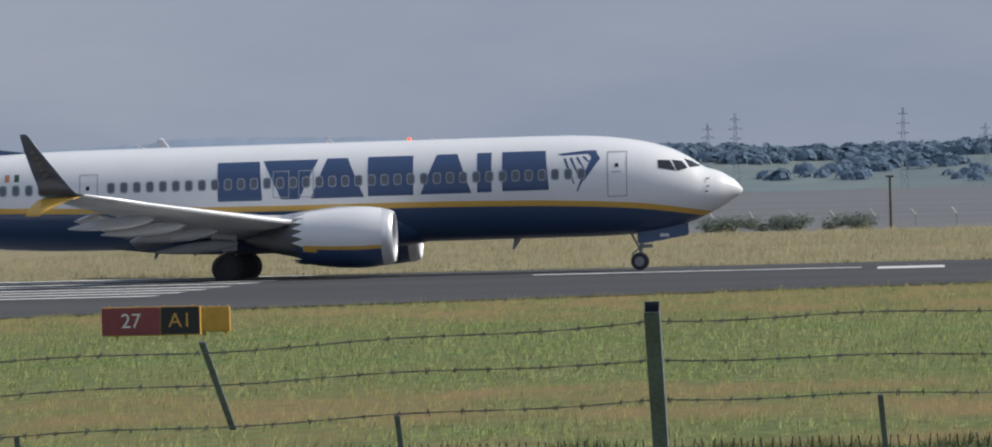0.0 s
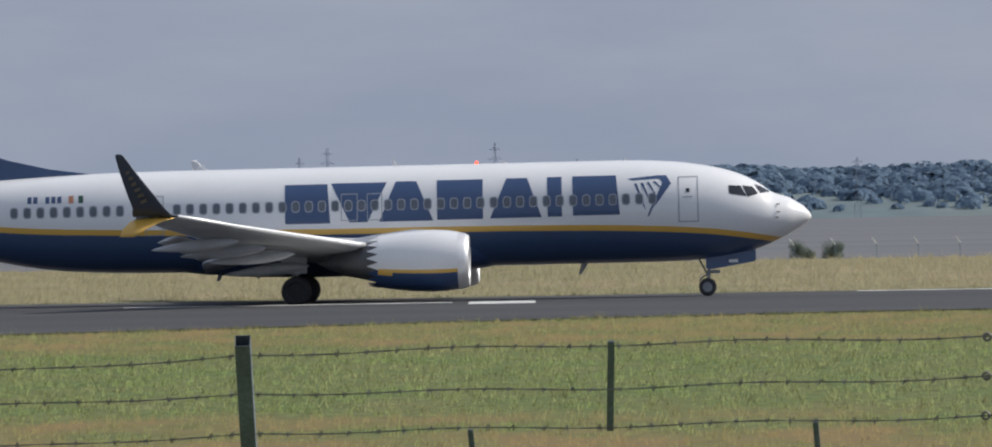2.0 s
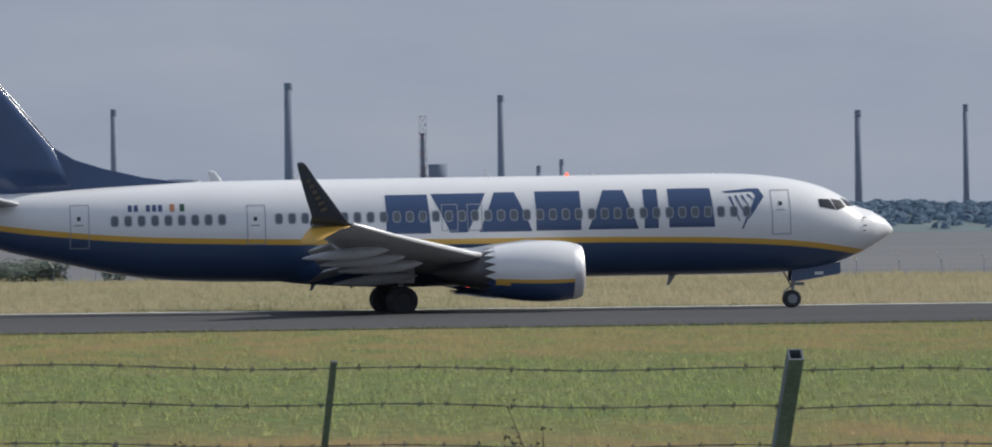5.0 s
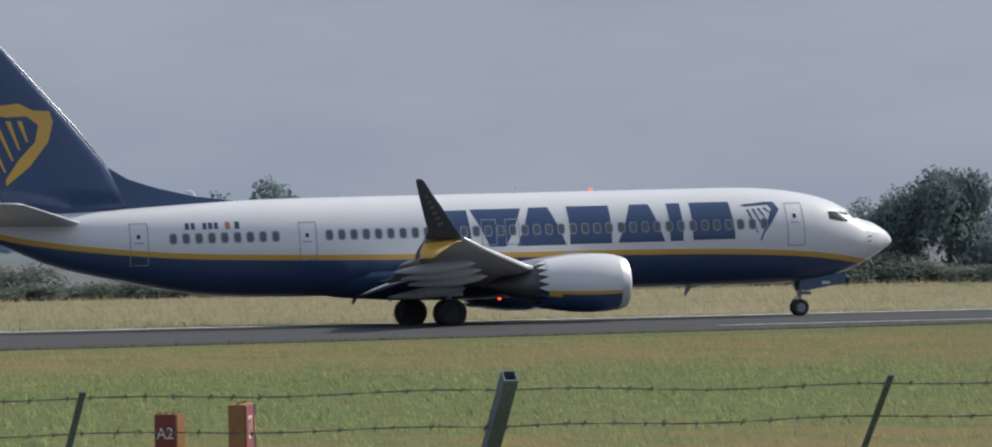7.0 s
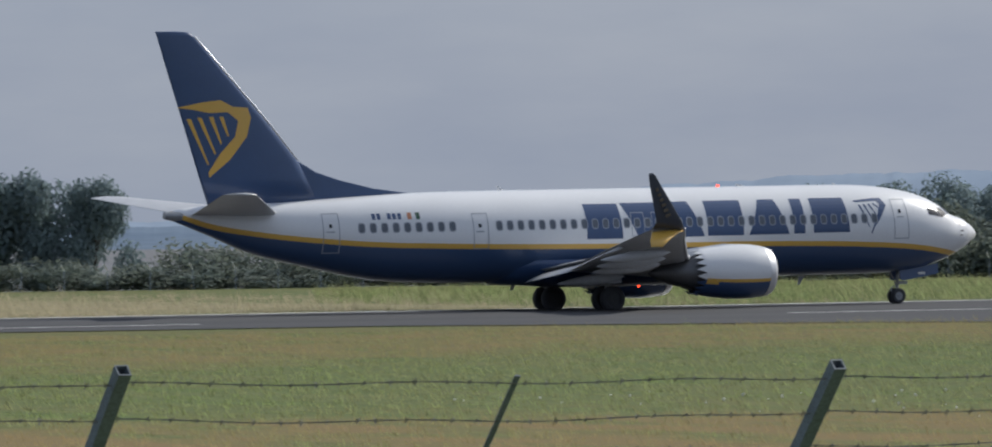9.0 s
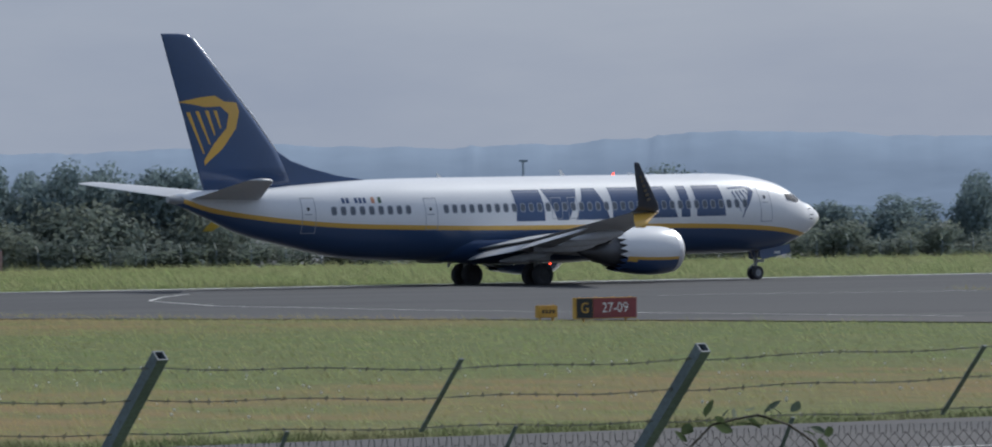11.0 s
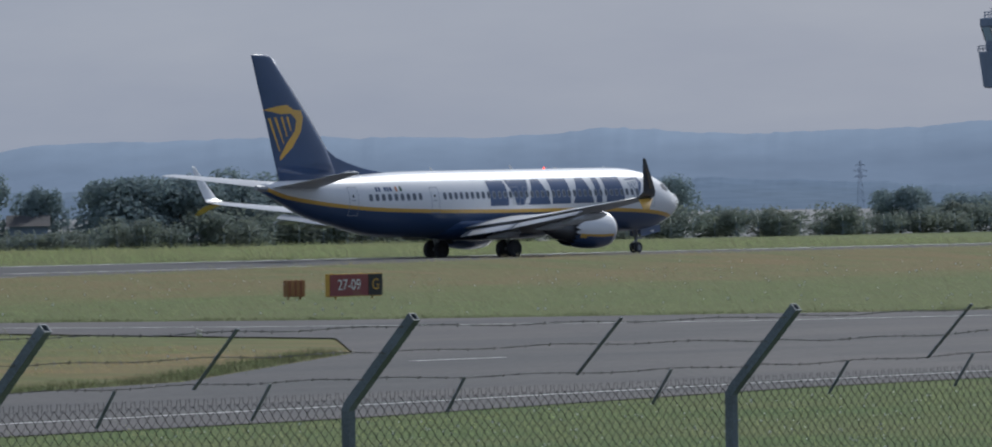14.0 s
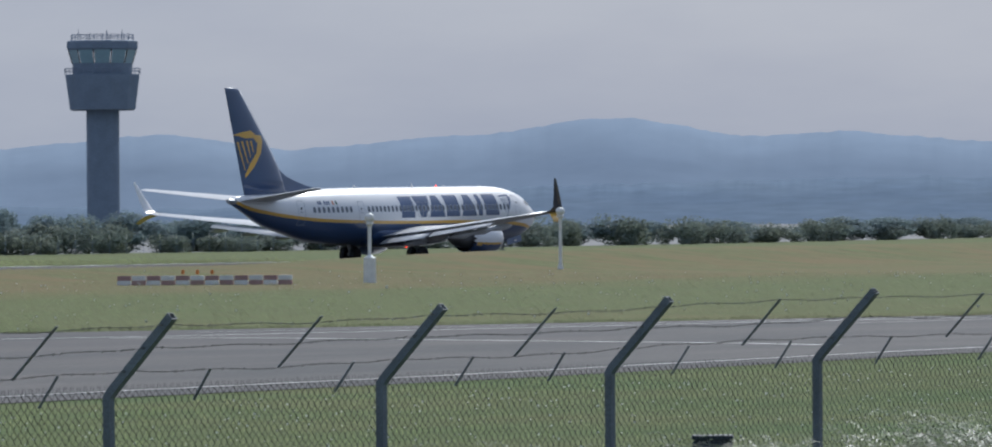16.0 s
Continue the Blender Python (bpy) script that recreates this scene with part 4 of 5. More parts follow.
    while x < xe:
        s = 1 if n % 2 else -1
        z = 2.62 - 0.12 * min(1, max(0, (x - 5) / 25))
        zz = z + 0.02
        rows_ = int(1.5 / half) if x > 12 else 16
        for i in range(rows_):
            a = Vector((x + s * half / 2 * (1 if i % 2 else -1), FY + ARM + 0.036 + 0.003 * s, zz - i * half))
            b = Vector((x + s * half / 2 * (-1 if i % 2 else 1), FY + ARM + 0.036 + 0.003 * s, zz - (i + 1) * half))
            base = len(verts)
            for p in (a, b):
                verts += [(p.x - r, p.y, p.z), (p.x + r, p.y, p.z), (p.x, p.y - r * 1.5, p.z)]
            faces += [(base, base + 1, base + 4, base + 3), (base + 1, base + 2, base + 5, base + 4), (base + 2, base, base + 3, base + 5)]
        base = len(verts)
        tip = Vector((x, FY + ARM + 0.036, zz))
        verts += [(tip.x - r, tip.y, tip.z - 0.01), (tip.x + r, tip.y, tip.z - 0.01), (tip.x + r + s * 0.006, tip.y, tip.z + 0.035), (tip.x - r + s * 0.006, tip.y, tip.z + 0.035)]
        faces.append((base, base + 1, base + 2, base + 3))
        x += half
        n += 1
    me = bpy.data.meshes.new("chain_link")
    me.from_pydata([tuple(v) for v in verts], [], faces)
    me.materials.append(LINK)
    ob = new("chain_link", me)
    ob.parent = fence
    tagged(ob, "grey wire chain-link netting", kind="stuff")
    return fence


fence = build_fence()

# lamp column beside the fence
AZ = radians(43.0)
bm = bmesh.new()
px, py = 13.5 * math.sin(AZ), 13.5 * math.cos(AZ)
tube(bm, (px, py, 0), (px, py, 6.0), 0.0385, 0.0375, 24)
tube(bm, (px, py, 0), (px, py, 0.9), 0.06, 0.06, 24)
tagged(part("lamp_column", bm, GALV, None, smooth=True), "grey galvanised steel lamp column beside the fence", "pole")

# ---- distance ----


def ring_at(az, dist, z=0.0):
    a = radians(az)
    return Vector((dist * math.sin(a), dist * math.cos(a), z))


def ridge(name, pts, dist, material, label, base=-8.0, rough=0.0, seed=0, step=0.05):
    """A far ridge: its crest given as (azimuth, elevation) in degrees, rising from the ground in a slope."""
    bm = bmesh.new()
    rows_ = [[], [], [], []]
    az = pts[0][0]
    while az <= pts[-1][0]:
        i = max(k for k in range(len(pts) - 1) if pts[k][0] <= az + 1e-6)
        (a0, e0), (a1, e1) = pts[i], pts[i + 1]
        u = (az - a0) / (a1 - a0)
        u = u * u * (3 - 2 * u)
        e = e0 + (e1 - e0) * u
        e_mid = e
        e += rough * (noise.noise(Vector((az * 3, seed, 0))) + 0.6 * noise.noise(Vector((az * 11, seed, 3))) + 0.4 * noise.noise(Vector((az * 31, seed, 7))))
        z = EYE[2] + dist * math.tan(radians(e))
        rows_[0].append(ring_at(az, dist - 260, base))
        rows_[1].append(ring_at(az, dist - 90, base + (EYE[2] + dist * math.tan(radians(e_mid)) - base) * 0.6))
        rows_[2].append(ring_at(az, dist, z))
        rows_[3].append(ring_at(az, dist + 60, z - 30))
        az += step
    loft(bm, rows_, close=False, caps=False)
    ob = part(name, bm, material, None, smooth=True)
    return tagged(ob, label, "hills", kind="structure")


ridge("backdrop_hills", [(-14, 0.3), (-9, 0.36), (-7.8, 0.42), (-6.6, 0.4), (-5.5, 0.2), (-3, 0.05), (24, 0.1), (26, 0.3), (29, 0.42), (31, 0.46), (33, 0.52), (34.7, 0.566), (36.2, 0.53), (37, 0.55), (38.6, 0.64), (40.5, 0.58), (43, 0.38), (45, 0.36), (46.6, 0.5), (48.3, 0.52), (50, 0.5), (51.0, 0.56), (52, 0.5), (53.3, 0.53), (54.76, 0.64), (55.9, 0.52), (57.3, 0.62), (58.53, 0.76), (59.7, 0.6), (60.4, 0.63), (61.7, 0.54), (66, 0.5)], 4800, HAZE_HILL, "hills far beyond the estuary, coloured haze blue", rough=0.02)
SHORE = [(-14, 0.12), (-6, 0.17), (-4.0, 0.22), (-2.6, 0.17), (-1.4, 0.21), (-0.4, 0.26), (0.6, 0.23), (2.1, 0.25), (3.2, 0.2), (4, 0.11), (6, 0.11), (9, 0.11), (13, 0.05), (18, 0.05), (22, 0.03)]
ridge("backdrop_far_shore", SHORE, 4300, HAZE_WOOD, "green fields on the far shore, haze mixed into their colour", base=-6.2, rough=0.01, seed=5, step=0.02)
ridge("backdrop_blue_shore", [(22, 0.05), (26, 0.05), (36, -0.02), (47, 0.1), (51, 0.15), (55, 0.03), (57, 0.12), (58, 0.2), (60.8, 0.25), (64, 0.2), (66, 0.2)], 4350, HAZE_BLUE, "wooded shore coloured haze blue", base=-6.2, rough=0.02, seed=8, step=0.02)


def leaf_mesh(name, seed, w, h, n, size, material):
    """A crown of many small leaf clumps in uneven lobes, of width w and height h."""
    rnd = random.Random(seed)
    lobes = [(rnd.uniform(-0.33, 0.33) * w, rnd.uniform(-0.33, 0.33) * w, h * (rnd.uniform(0.14, 0.45) if k % 2 else rnd.uniform(0.5, 0.8)), w * rnd.uniform(0.15, 0.27)) for k in range(13)]
    lobes.append((0, 0, h * 0.5, w * 0.3))
    verts, faces = [], []
    for i in range(n):
        lx, ly, lz, lr = rnd.choice(lobes)
        d = Vector((rnd.gauss(0, 1), rnd.gauss(0, 1), rnd.gauss(0, 1))).normalized()
        p = Vector((lx, ly, lz)) + d * lr * rnd.uniform(0.55, 1.05)
        if p.z < 0.05:
            p.z = rnd.uniform(0.05, 0.3)
        nrm = (d + Vector((rnd.gauss(0, 0.5), rnd.gauss(0, 0.5), rnd.gauss(0, 0.5)))).normalized()
        t = nrm.orthogonal().normalized()
        t = Matrix.Rotation(rnd.uniform(0, 6.28), 3, nrm) @ t
        b = nrm.cross(t)
        s = size * rnd.uniform(0.5, 1.2)
        base = len(verts)
        verts += [tuple(p + t * s), tuple(p + b * s * 0.55), tuple(p - t * s), tuple(p - b * s * 0.55)]
        faces.append((base, base + 1, base + 2, base + 3))
    me = bpy.data.meshes.new(name)
    me.from_pydata(verts, [], faces)
    me.materials.append(material)
    return me


TREES = [leaf_mesh("crown", 10 + k, 10, 9, 9000, 0.27, HAZE_LEAF) for k in range(4)]
BUSHES = [leaf_mesh("bush_leaves", 30 + k, 5, 3, 3200, 0.17, HAZE_BUSH) for k in range(3)]


def trunk_mesh():
    bm = bmesh.new()
    tube(bm, (0, 0, -0.5), (0.2, 0, 3.6), 0.3, 0.17, 8)
    for a in (0.3, 2.2, 4.1):
        tube(bm, (0.15, 0, 2.6), (1.9 * math.cos(a), 1.9 * math.sin(a), 5.4), 0.14, 0.05, 6)
    return mesh_of(bm, "trunk", BARK)


TRUNK = trunk_mesh()


def tree(az, dist, height, width=None, base=0.0, seed=0):
    rnd = random.Random(seed * 7 + int(az * 100))
    t = empty("tree", "dark green broadleaf tree at the airfield's edge", "tree", group="trees along the airfield's edge")
    t.matrix_basis = Matrix.Translation(ring_at(az, dist, base)) @ Matrix.Rotation(rnd.uniform(0, 6.28), 4, "Z") @ Matrix.Diagonal(((width or height) / 10, (width or height) / 10, height / 8.6, 1))
    for nm, me in (("crown", rnd.choice(TREES)), ("trunk", TRUNK)):
        o = new(nm, me)
        o.parent = t
    return t


def bush(az, dist, height, width, base=0.0):
    rnd = random.Random(int(az * 1000))
    t = tagged(new("bush", rnd.choice(BUSHES)), "low scrubby green bush by the airfield fence", "bush", "bushes along the airfield's edge")
    t.matrix_basis = Matrix.Translation(ring_at(az, dist, base)) @ Matrix.Rotation(rnd.uniform(0, 6.28), 4, "Z") @ Matrix.Diagonal((width / 5, width / 5, height / 3, 1))
    return t

# ---- trees and scrub at the airfield's edge ----


def by_line(az, off=0.0):
    """The distance at which a ray of that azimuth meets the airfield's edge."""
    d = 200.0
    while d < 900:
        p = ring_at(az, d)
        if p.y > edge_y(p.x) + off:
            return d
        d += 3
    return d


def planted(rows_, off, bushy=False):
    """Trees or bushes from rows of azimuth, elevation of the top and half width, all in degrees."""
    for az, el, hw in rows_:
        d = by_line(az, off)
        top = EYE[2] + d * math.tan(radians(el))
        w = 2.3 * d * math.tan(radians(hw))
        if bushy:
            bush(az, d, max(1.0, top), w)
        else:
            tree(az, d, max(2.5, top + 0.2), w)


planted([(4.54, 0.383, 0.29), (7.76, 0.12, 0.3), (14.69, 0.445, 0.33), (14.25, 0.36, 0.36), (15.05, 0.3, 0.3), (13.85, 0.2, 0.3), (12.22, 0.365, 0.15), (20.31, 0.516, 0.4), (19.84, 0.306, 0.3), (21.4, 0.575, 0.42), (21.9, 0.56, 0.31), (22.4, 0.5, 0.3), (17.98, -0.02, 0.35), (24.8, 0.208, 0.37), (25.5, 0.25, 0.4)], 4)
planted([(28.2, 0.3, 0.4), (28.9, 0.36, 0.4), (29.6, 0.38, 0.4), (30.29, 0.388, 0.4), (30.81, 0.37, 0.35), (31.28, 0.351, 0.35), (31.9, 0.3, 0.4), (32.4, 0.38, 0.35), (32.91, 0.44, 0.35), (33.38, 0.407, 0.35), (33.88, 0.42, 0.35), (37.83, 0.346, 0.42), (37.47, 0.19, 0.31), (38.2, 0.31, 0.3)], 4)
planted([(39.41, 0.05, 0.3), (39.93, 0.06, 0.37), (40.56, 0.232, 0.3), (41.2, 0.12, 0.31), (41.9, 0.25, 0.35), (42.65, 0.39, 0.3), (43.41, 0.37, 0.28), (44.28, 0.384, 0.42), (44.7, 0.42, 0.35), (45.54, 0.364, 0.37), (46.16, 0.15, 0.2), (46.95, 0.235, 0.42), (47.3, 0.24, 0.42), (47.8, 0.233, 0.45), (48.26, 0.07, 0.31), (48.78, 0.0, 0.37), (48.5, 0.06, 0.45), (49.35, 0.04, 0.4)], 4)
planted([(49.98, 0.108, 0.34), (50.71, -0.035, 0.26), (51.33, 0.155, 0.3), (51.83, -0.147, 0.21), (53.33, 0.05, 0.25), (53.85, -0.043, 0.37), (54.48, -0.021, 0.37), (55.01, -0.052, 0.31), (55.64, -0.083, 0.31), (56.03, -0.04, 0.28), (56.63, -0.09, 0.24), (57.21, -0.109, 0.21), (57.57, -0.141, 0.21), (58.16, -0.101, 0.29), (58.79, -0.147, 0.21), (59.42, -0.147, 0.31)], 2)
planted([(60.42, -0.117, 0.42), (60.85, -0.094, 0.26), (61.46, -0.151, 0.26), (62.3, -0.12, 0.4)], 2)
planted([(-4.3, -0.36, 0.3), (-3.62, -0.34, 0.31), (-3.1, -0.4, 0.2), (-2.57, -0.387, 0.22), (0.38, -0.341, 0.1), (0.64, -0.381, 0.1), (2.35, -0.36, 0.3), (2.87, -0.24, 0.4), (3.5, -0.3, 0.4), (5.0, -0.226, 0.25), (5.47, -0.179, 0.3), (6.1, -0.25, 0.35), (6.8, -0.3, 0.35), (7.31, -0.36, 0.3), (8.2, -0.2, 0.4), (12.6, -0.178, 0.31), (17.3, -0.258, 0.25), (17.82, -0.093, 0.31)], 0, True)
planted([(16.4, -0.25, 0.35), (17.03, -0.245, 0.3), (18.55, -0.259, 0.37), (19.2, -0.2, 0.35), (23.4, -0.1, 0.4), (24.1, -0.15, 0.35), (26.3, -0.1, 0.4), (27.2, 0.0, 0.4), (37.97, -0.247, 0.13), (47.41, -0.181, 0.3), (48.2, -0.22, 0.3), (49.3, -0.2, 0.3), (52.33, -0.226, 0.2), (52.8, -0.25, 0.25), (55.27, -0.263, 0.26), (59.81, -0.176, 0.15)], 0, True)
# a low hedge along the boundary
rnd = random.Random(9)
az = 12.0
while az < 63:
    if not (26 < az < 27):
        d = by_line(az, -2)
        bush(az + rnd.uniform(-0.1, 0.1), d, rnd.uniform(1.3, 2.8) if az > 27 else rnd.uniform(1.0, 1.8), rnd.uniform(4.5, 7.5))
    az += 0.42
for k in range(26):   # undergrowth below the tall trees
    az = 27.6 + 0.27 * k
    bush(az, by_line(az, 1), rnd.uniform(2.6, 4.6), rnd.uniform(5, 8))

# white boundary fence posts with cranked tops
bfence = empty("boundary_fence", "far line of pale cranked fence posts along the shore", "fence")


def far_post_mesh():
    bm = bmesh.new()
    tube(bm, (0, 0, 0), (0, 0, 1.3), 0.025, 0.025, 5)
    tube(bm, (0, 0, 1.3), (-0.28, -0.15, 1.7), 0.045, 0.04, 5)
    me = mesh_of(bm, "fence_post", [HAZE_CONCRETE, SIGN_WHITE])
    for p in me.polygons:   # concrete-coloured upright below, white arm above
        p.material_index = 1 if p.center.z > 1.32 else 0
    return me


FARPOST = far_post_mesh()
x = -60.0
while x < 560:
    o = new("fence_post", FARPOST)
    o.parent = bfence
    o.location = (x, edge_y(x) - (1 if x < 110 else 6), -0.4 if x < 110 else 0.0)
    x += 2.6

# ---- signs ----


def sign(x, y, turn, w, h, panels, label, depth=0.22, side_mat=None):
    """A taxiway sign: a yellow-sided case, with panels (share of the width, colour, words, colour of the words) on its face towards -y."""
    s = empty("taxiway_sign", label, "sign", pose(x, y, 0, 0, 0, turn))
    bm = bmesh.new()
    box(bm, -w / 2, w / 2, 0, depth, 0.1, h, bevel=0.015)
    for k in (-0.35, 0.35):
        tube(bm, (w * k, depth / 2, 0), (w * k, depth / 2, 0.12), 0.04)
    for k in range(4):
        tube(bm, (w * (-0.42 + 0.28 * k), depth / 2, h - 0.01), (w * (-0.42 + 0.28 * k), depth / 2, h + 0.035), 0.02)
    part("case", bm, side_mat or SIGN_YELLOW, s, "yellow-painted sign case")
    x0 = -w / 2
    for share, colour, words, ink in panels:
        x1 = x0 + share * w
        bm = bmesh.new()
        box(bm, x0 + 0.012, x1 - 0.012, -0.02, 0.0, 0.13, h - 0.02)
        p = part("face_panel", bm, colour, s)
        if words:
            text_part(words, min(h * 0.62, share * w * 1.3 / len(words)), pose((x0 + x1) / 2, -0.024, 0.11 + (h - 0.12) / 2, 90, 0, 0), ink, p, 0.003)
        x0 = x1
    return s


sign(-24.45, 165.1, 0, 2.4, 0.8, [(0.6, SIGN_RED, "27", SIGN_WHITE), (0.4, SIGN_BLACK, "A1", SIGN_YELLOW)], "red and black runway sign with yellow sides in the grass")
sign(-23.3, 168.0, 0, 0.75, 0.72, [(1.0, SIGN_YELLOW, "", SIGN_BLACK)], "small plain yellow sign case behind the runway sign")
sign(135.7, 176.8, 0, 2.45, 0.78, [(0.27, SIGN_BLACK, "G", SIGN_YELLOW), (0.73, SIGN_RED, "27-09", SIGN_WHITE)], "red and black runway sign beside the taxiway junction")
sm = sign(135.9, 180.2, 0, 0.75, 0.5, [(1.0, SIGN_YELLOW, "", SIGN_BLACK)], "small yellow information sign with dark marks")
bm = bmesh.new()
for k in range(4):
    box(bm, -0.26 + 0.14 * k, -0.17 + 0.14 * k, -0.026, -0.02, 0.24, 0.36)
part("mark_bars", bm, SIGN_BLACK, sm)
sign(188.3, 164.8, 0, 2.9, 0.92, [(0.73, SIGN_RED, "27-09", SIGN_WHITE), (0.27, SIGN_BLACK, "G", SIGN_YELLOW)], "red and black runway sign in the grass island")
case = sign(187.4, 166.9, 0, 0.95, 0.7, [(1.0, BROWN, "", SIGN_BLACK)], "small orange-brown sign case in the grass island", side_mat=BROWN)
bm = bmesh.new()
for k in range(3):
    box(bm, -0.4 + 0.3 * k, -0.33 + 0.3 * k, -0.027, -0.021, 0.15, 0.66)
part("frame_bars", bm, MAROON, case)
sign(28.56, 110.6, 70, 1.7, 0.9, [(0.72, SIGN_RED, "27", SIGN_WHITE), (0.28, SIGN_BLACK, "A", SIGN_YELLOW)], "red runway sign turned aside, with brown sides", depth=0.28, side_mat=BROWN)
sign(27.17, 110.8, -42, 0.42, 0.76, [(1.0, MAROON, "A2", SIGN_WHITE)], "narrow dark red sign with a brown side", depth=0.3, side_mat=BROWN)

# ---- things by the taxiways ----


def barrier():
    b = empty("barrier", "row of red and white plastic barrier blocks with amber lamps", "barrier")
    a, c = Vector((278.6, 199.4, 0)), Vector((282.6, 191.6, 0))
    d = (c - a)
    turn = math.degrees(math.atan2(d.y, d.x))
    for k in range(12):
        p = a + d * ((k + 0.5) / 12)
        for row in range(2):
            bm = bmesh.new()
            box(bm, -0.34, 0.34, -0.2 + 0.05 * row, 0.2 - 0.05 * row, 0.24 * row, 0.24 * row + 0.23, bevel=0.03)
            o = part("barrier_block", bm, PALE_RED if (k + row) % 2 else SIGN_WHITE, b)
            o.matrix_basis = pose(p.x, p.y, 0, 0, 0, turn)
        if k in (4, 5, 6):
            bm = bmesh.new()
            tube(bm, (0, 0, 0.55), (0, 0, 0.75), 0.09, 0.07)
            o = part("amber_lamp", bm, ORANGE, b)
            o.matrix_basis = pose(p.x, p.y, 0, 0, 0, turn)


barrier()


def white_mast(x, y, h, pedestal, label):
    m = empty("sensor_mast", label, "mast", pose(x, y, 0))
    bm = bmesh.new()
    if pedestal:
        tube(bm, (0, 0, 0), (0, 0, 1.25), 0.33, 0.31, 16)
        tube(bm, (0, 0, 1.25), (0, 0, 1.4), 0.31, 0.12, 16)
    else:
        tube(bm, (0, 0, 0), (0, 0, 0.5), 0.22, 0.12, 12)
    part("pedestal", bm, SIGN_WHITE, m, smooth=False)
    bm = bmesh.new()
    tube(bm, (0, 0, 0.4), (0, 0, h - 0.3), 0.1, 0.09, 12)
    part("pole", bm, SIGN_WHITE, m)
    bm = bmesh.new()
    bmesh.ops.create_uvsphere(bm, u_segments=14, v_segments=10, radius=0.26, matrix=Matrix.Translation((0, 0, h - 0.25)) @ Matrix.Diagonal((1, 1, 0.95, 1)))
    tube(bm, (0, 0, h - 0.65), (0, 0, h - 0.45), 0.14, 0.2, 12)
    part("head", bm, SIGN_WHITE, m, smooth=True)


white_mast(288.6, 191.0, 3.5, True, "white sensor mast with a round head on a drum pedestal")
white_mast(337.5, 210.2, 3.75, False, "slim white sensor mast with a rounded head")
# small dark light fitting at the taxiway's edge
bm = bmesh.new()
for k in (-0.25, 0.0, 0.25):
    box(bm, 152.6 + k, 152.8 + k, 149.0, 149.3, 0, 0.24, bevel=0.03)
tagged(part("edge_light", bm, BLACK), "small dark light fitting at the taxiway's edge", "light fitting")
# posts by the shore
for az, d, top, r, lab in ((-2.27, 440, 3.4, 0.09, "dark wooden pole by the shore fence"), (36.83, 420, 6.7, 0.07, "slim grey pole at the airfield's edge"), (9.3, 440, 3.6, 0.08, "dark wooden pole by the shore fence")):
    bm = bmesh.new()
    p = ring_at(az, d)
    tube(bm, p, p + Vector((0, 0, top)), r, r * 0.8, 8)
    box(bm, p.x - 0.25, p.x + 0.25, p.y - 0.1, p.y + 0.1, top - 0.12, top)
    tagged(part("pole", bm, BARK if az < 30 else GALV), lab, "pole")
# hut behind the trees
hut = empty("hut", "low grey hut with a pale sloping roof among bushes", "hut", pose(*ring_at(46.1, by_line(46.1) + 4), 0, 0, -46))
bm = bmesh.new()
box(bm, -1.5, 1.5, -2, 2, -0.5, 1.9)
part("wall", bm, HAZE_CONCRETE, hut)
bm = bmesh.new()
loft(bm, [[(x, -2.3, 1.9), (x, 0, 2.75), (x, 2.3, 1.9)] for x in (-1.7, 1.7)])
part("roof", bm, ASPHALT_PALE, hut, "grey sheet-metal roof")
# equipment cabin in red and white by the lattice mast
cab = empty("equipment_cabin", "red and white striped equipment cabin before the trees", "cabin", pose(*ring_at(32.25, by_line(32.25, -7)), 0, 0, -32))
for k in range(5):
    bm = bmesh.new()
    box(bm, -2 + 0.8 * k, -1.2 + 0.8 * k, -1, 1, 0, 1.4)
    part("wall_panel", bm, TANKWHITE if k % 2 else PALE_RED, cab)


def lattice(name, az, d, top, w0, w1, mats, label, base=0.0, bays=9, arms=()):
    """A square lattice mast or pylon."""
    t = empty(name, label, "mast" if not arms else "pylon", Matrix.Translation(ring_at(az, d, base)) @ Matrix.Rotation(-radians(az), 4, "Z"))
    for mi, material in enumerate(mats):
        bm = bmesh.new()
        for k in range(bays):
            if k % len(mats) != mi:
                continue
            za, zb = top * k / bays, top * (k + 1) / bays
            wa, wb = w0 + (w1 - w0) * k / bays, w0 + (w1 - w0) * (k + 1) / bays
            r = max(0.07, d * 0.00003)
            for sx, sy in ((-1, -1), (1, -1), (1, 1), (-1, 1)):
                tube(bm, (sx * wa, sy * wa, za), (sx * wb, sy * wb, zb), r, n=4)
            for s in (-1, 1):
                tube(bm, (-wa, s * wa, za), (wb, s * wb, zb), r * 0.7, n=4)
                tube(bm, (wa, s * wa, za), (-wb, s * wb, zb), r * 0.7, n=4)
                tube(bm, (-wb, s * wb, zb), (wb, s * wb, zb), r * 0.7, n=4)
        if mi == 0 and name == "process_tower":
            tube(bm, (0, 0, 0), (0, 0, top * 0.86), w0 * 0.75, w1 * 0.7, 10)
        if mi == 0 and name == "lattice_mast":   # aerials and a small dish
            for ax, h in ((-0.5, 1.5), (0.1, 2.2), (0.5, 1.2)):
                tube(bm, (ax, 0, top), (ax, 0, top + h), 0.05, 0.03, 5)
            tube(bm, (-1.0, -0.7, top * 0.8), (-1.0, -1.1, top * 0.8), 0.5, 0.45, 14)
        if mi == 0:
            for z, half in arms:
                tube(bm, (-half, 0, z), (half, 0, z), r, n=4)
                tube(bm, (-half, 0, z), (0, 0, z + half * 0.35), r * 0.7, n=4)
                tube(bm, (half, 0, z), (0, 0, z + half * 0.35), r * 0.7, n=4)
        tagged(part("lattice_section", bm, material, t), kind="stuff")


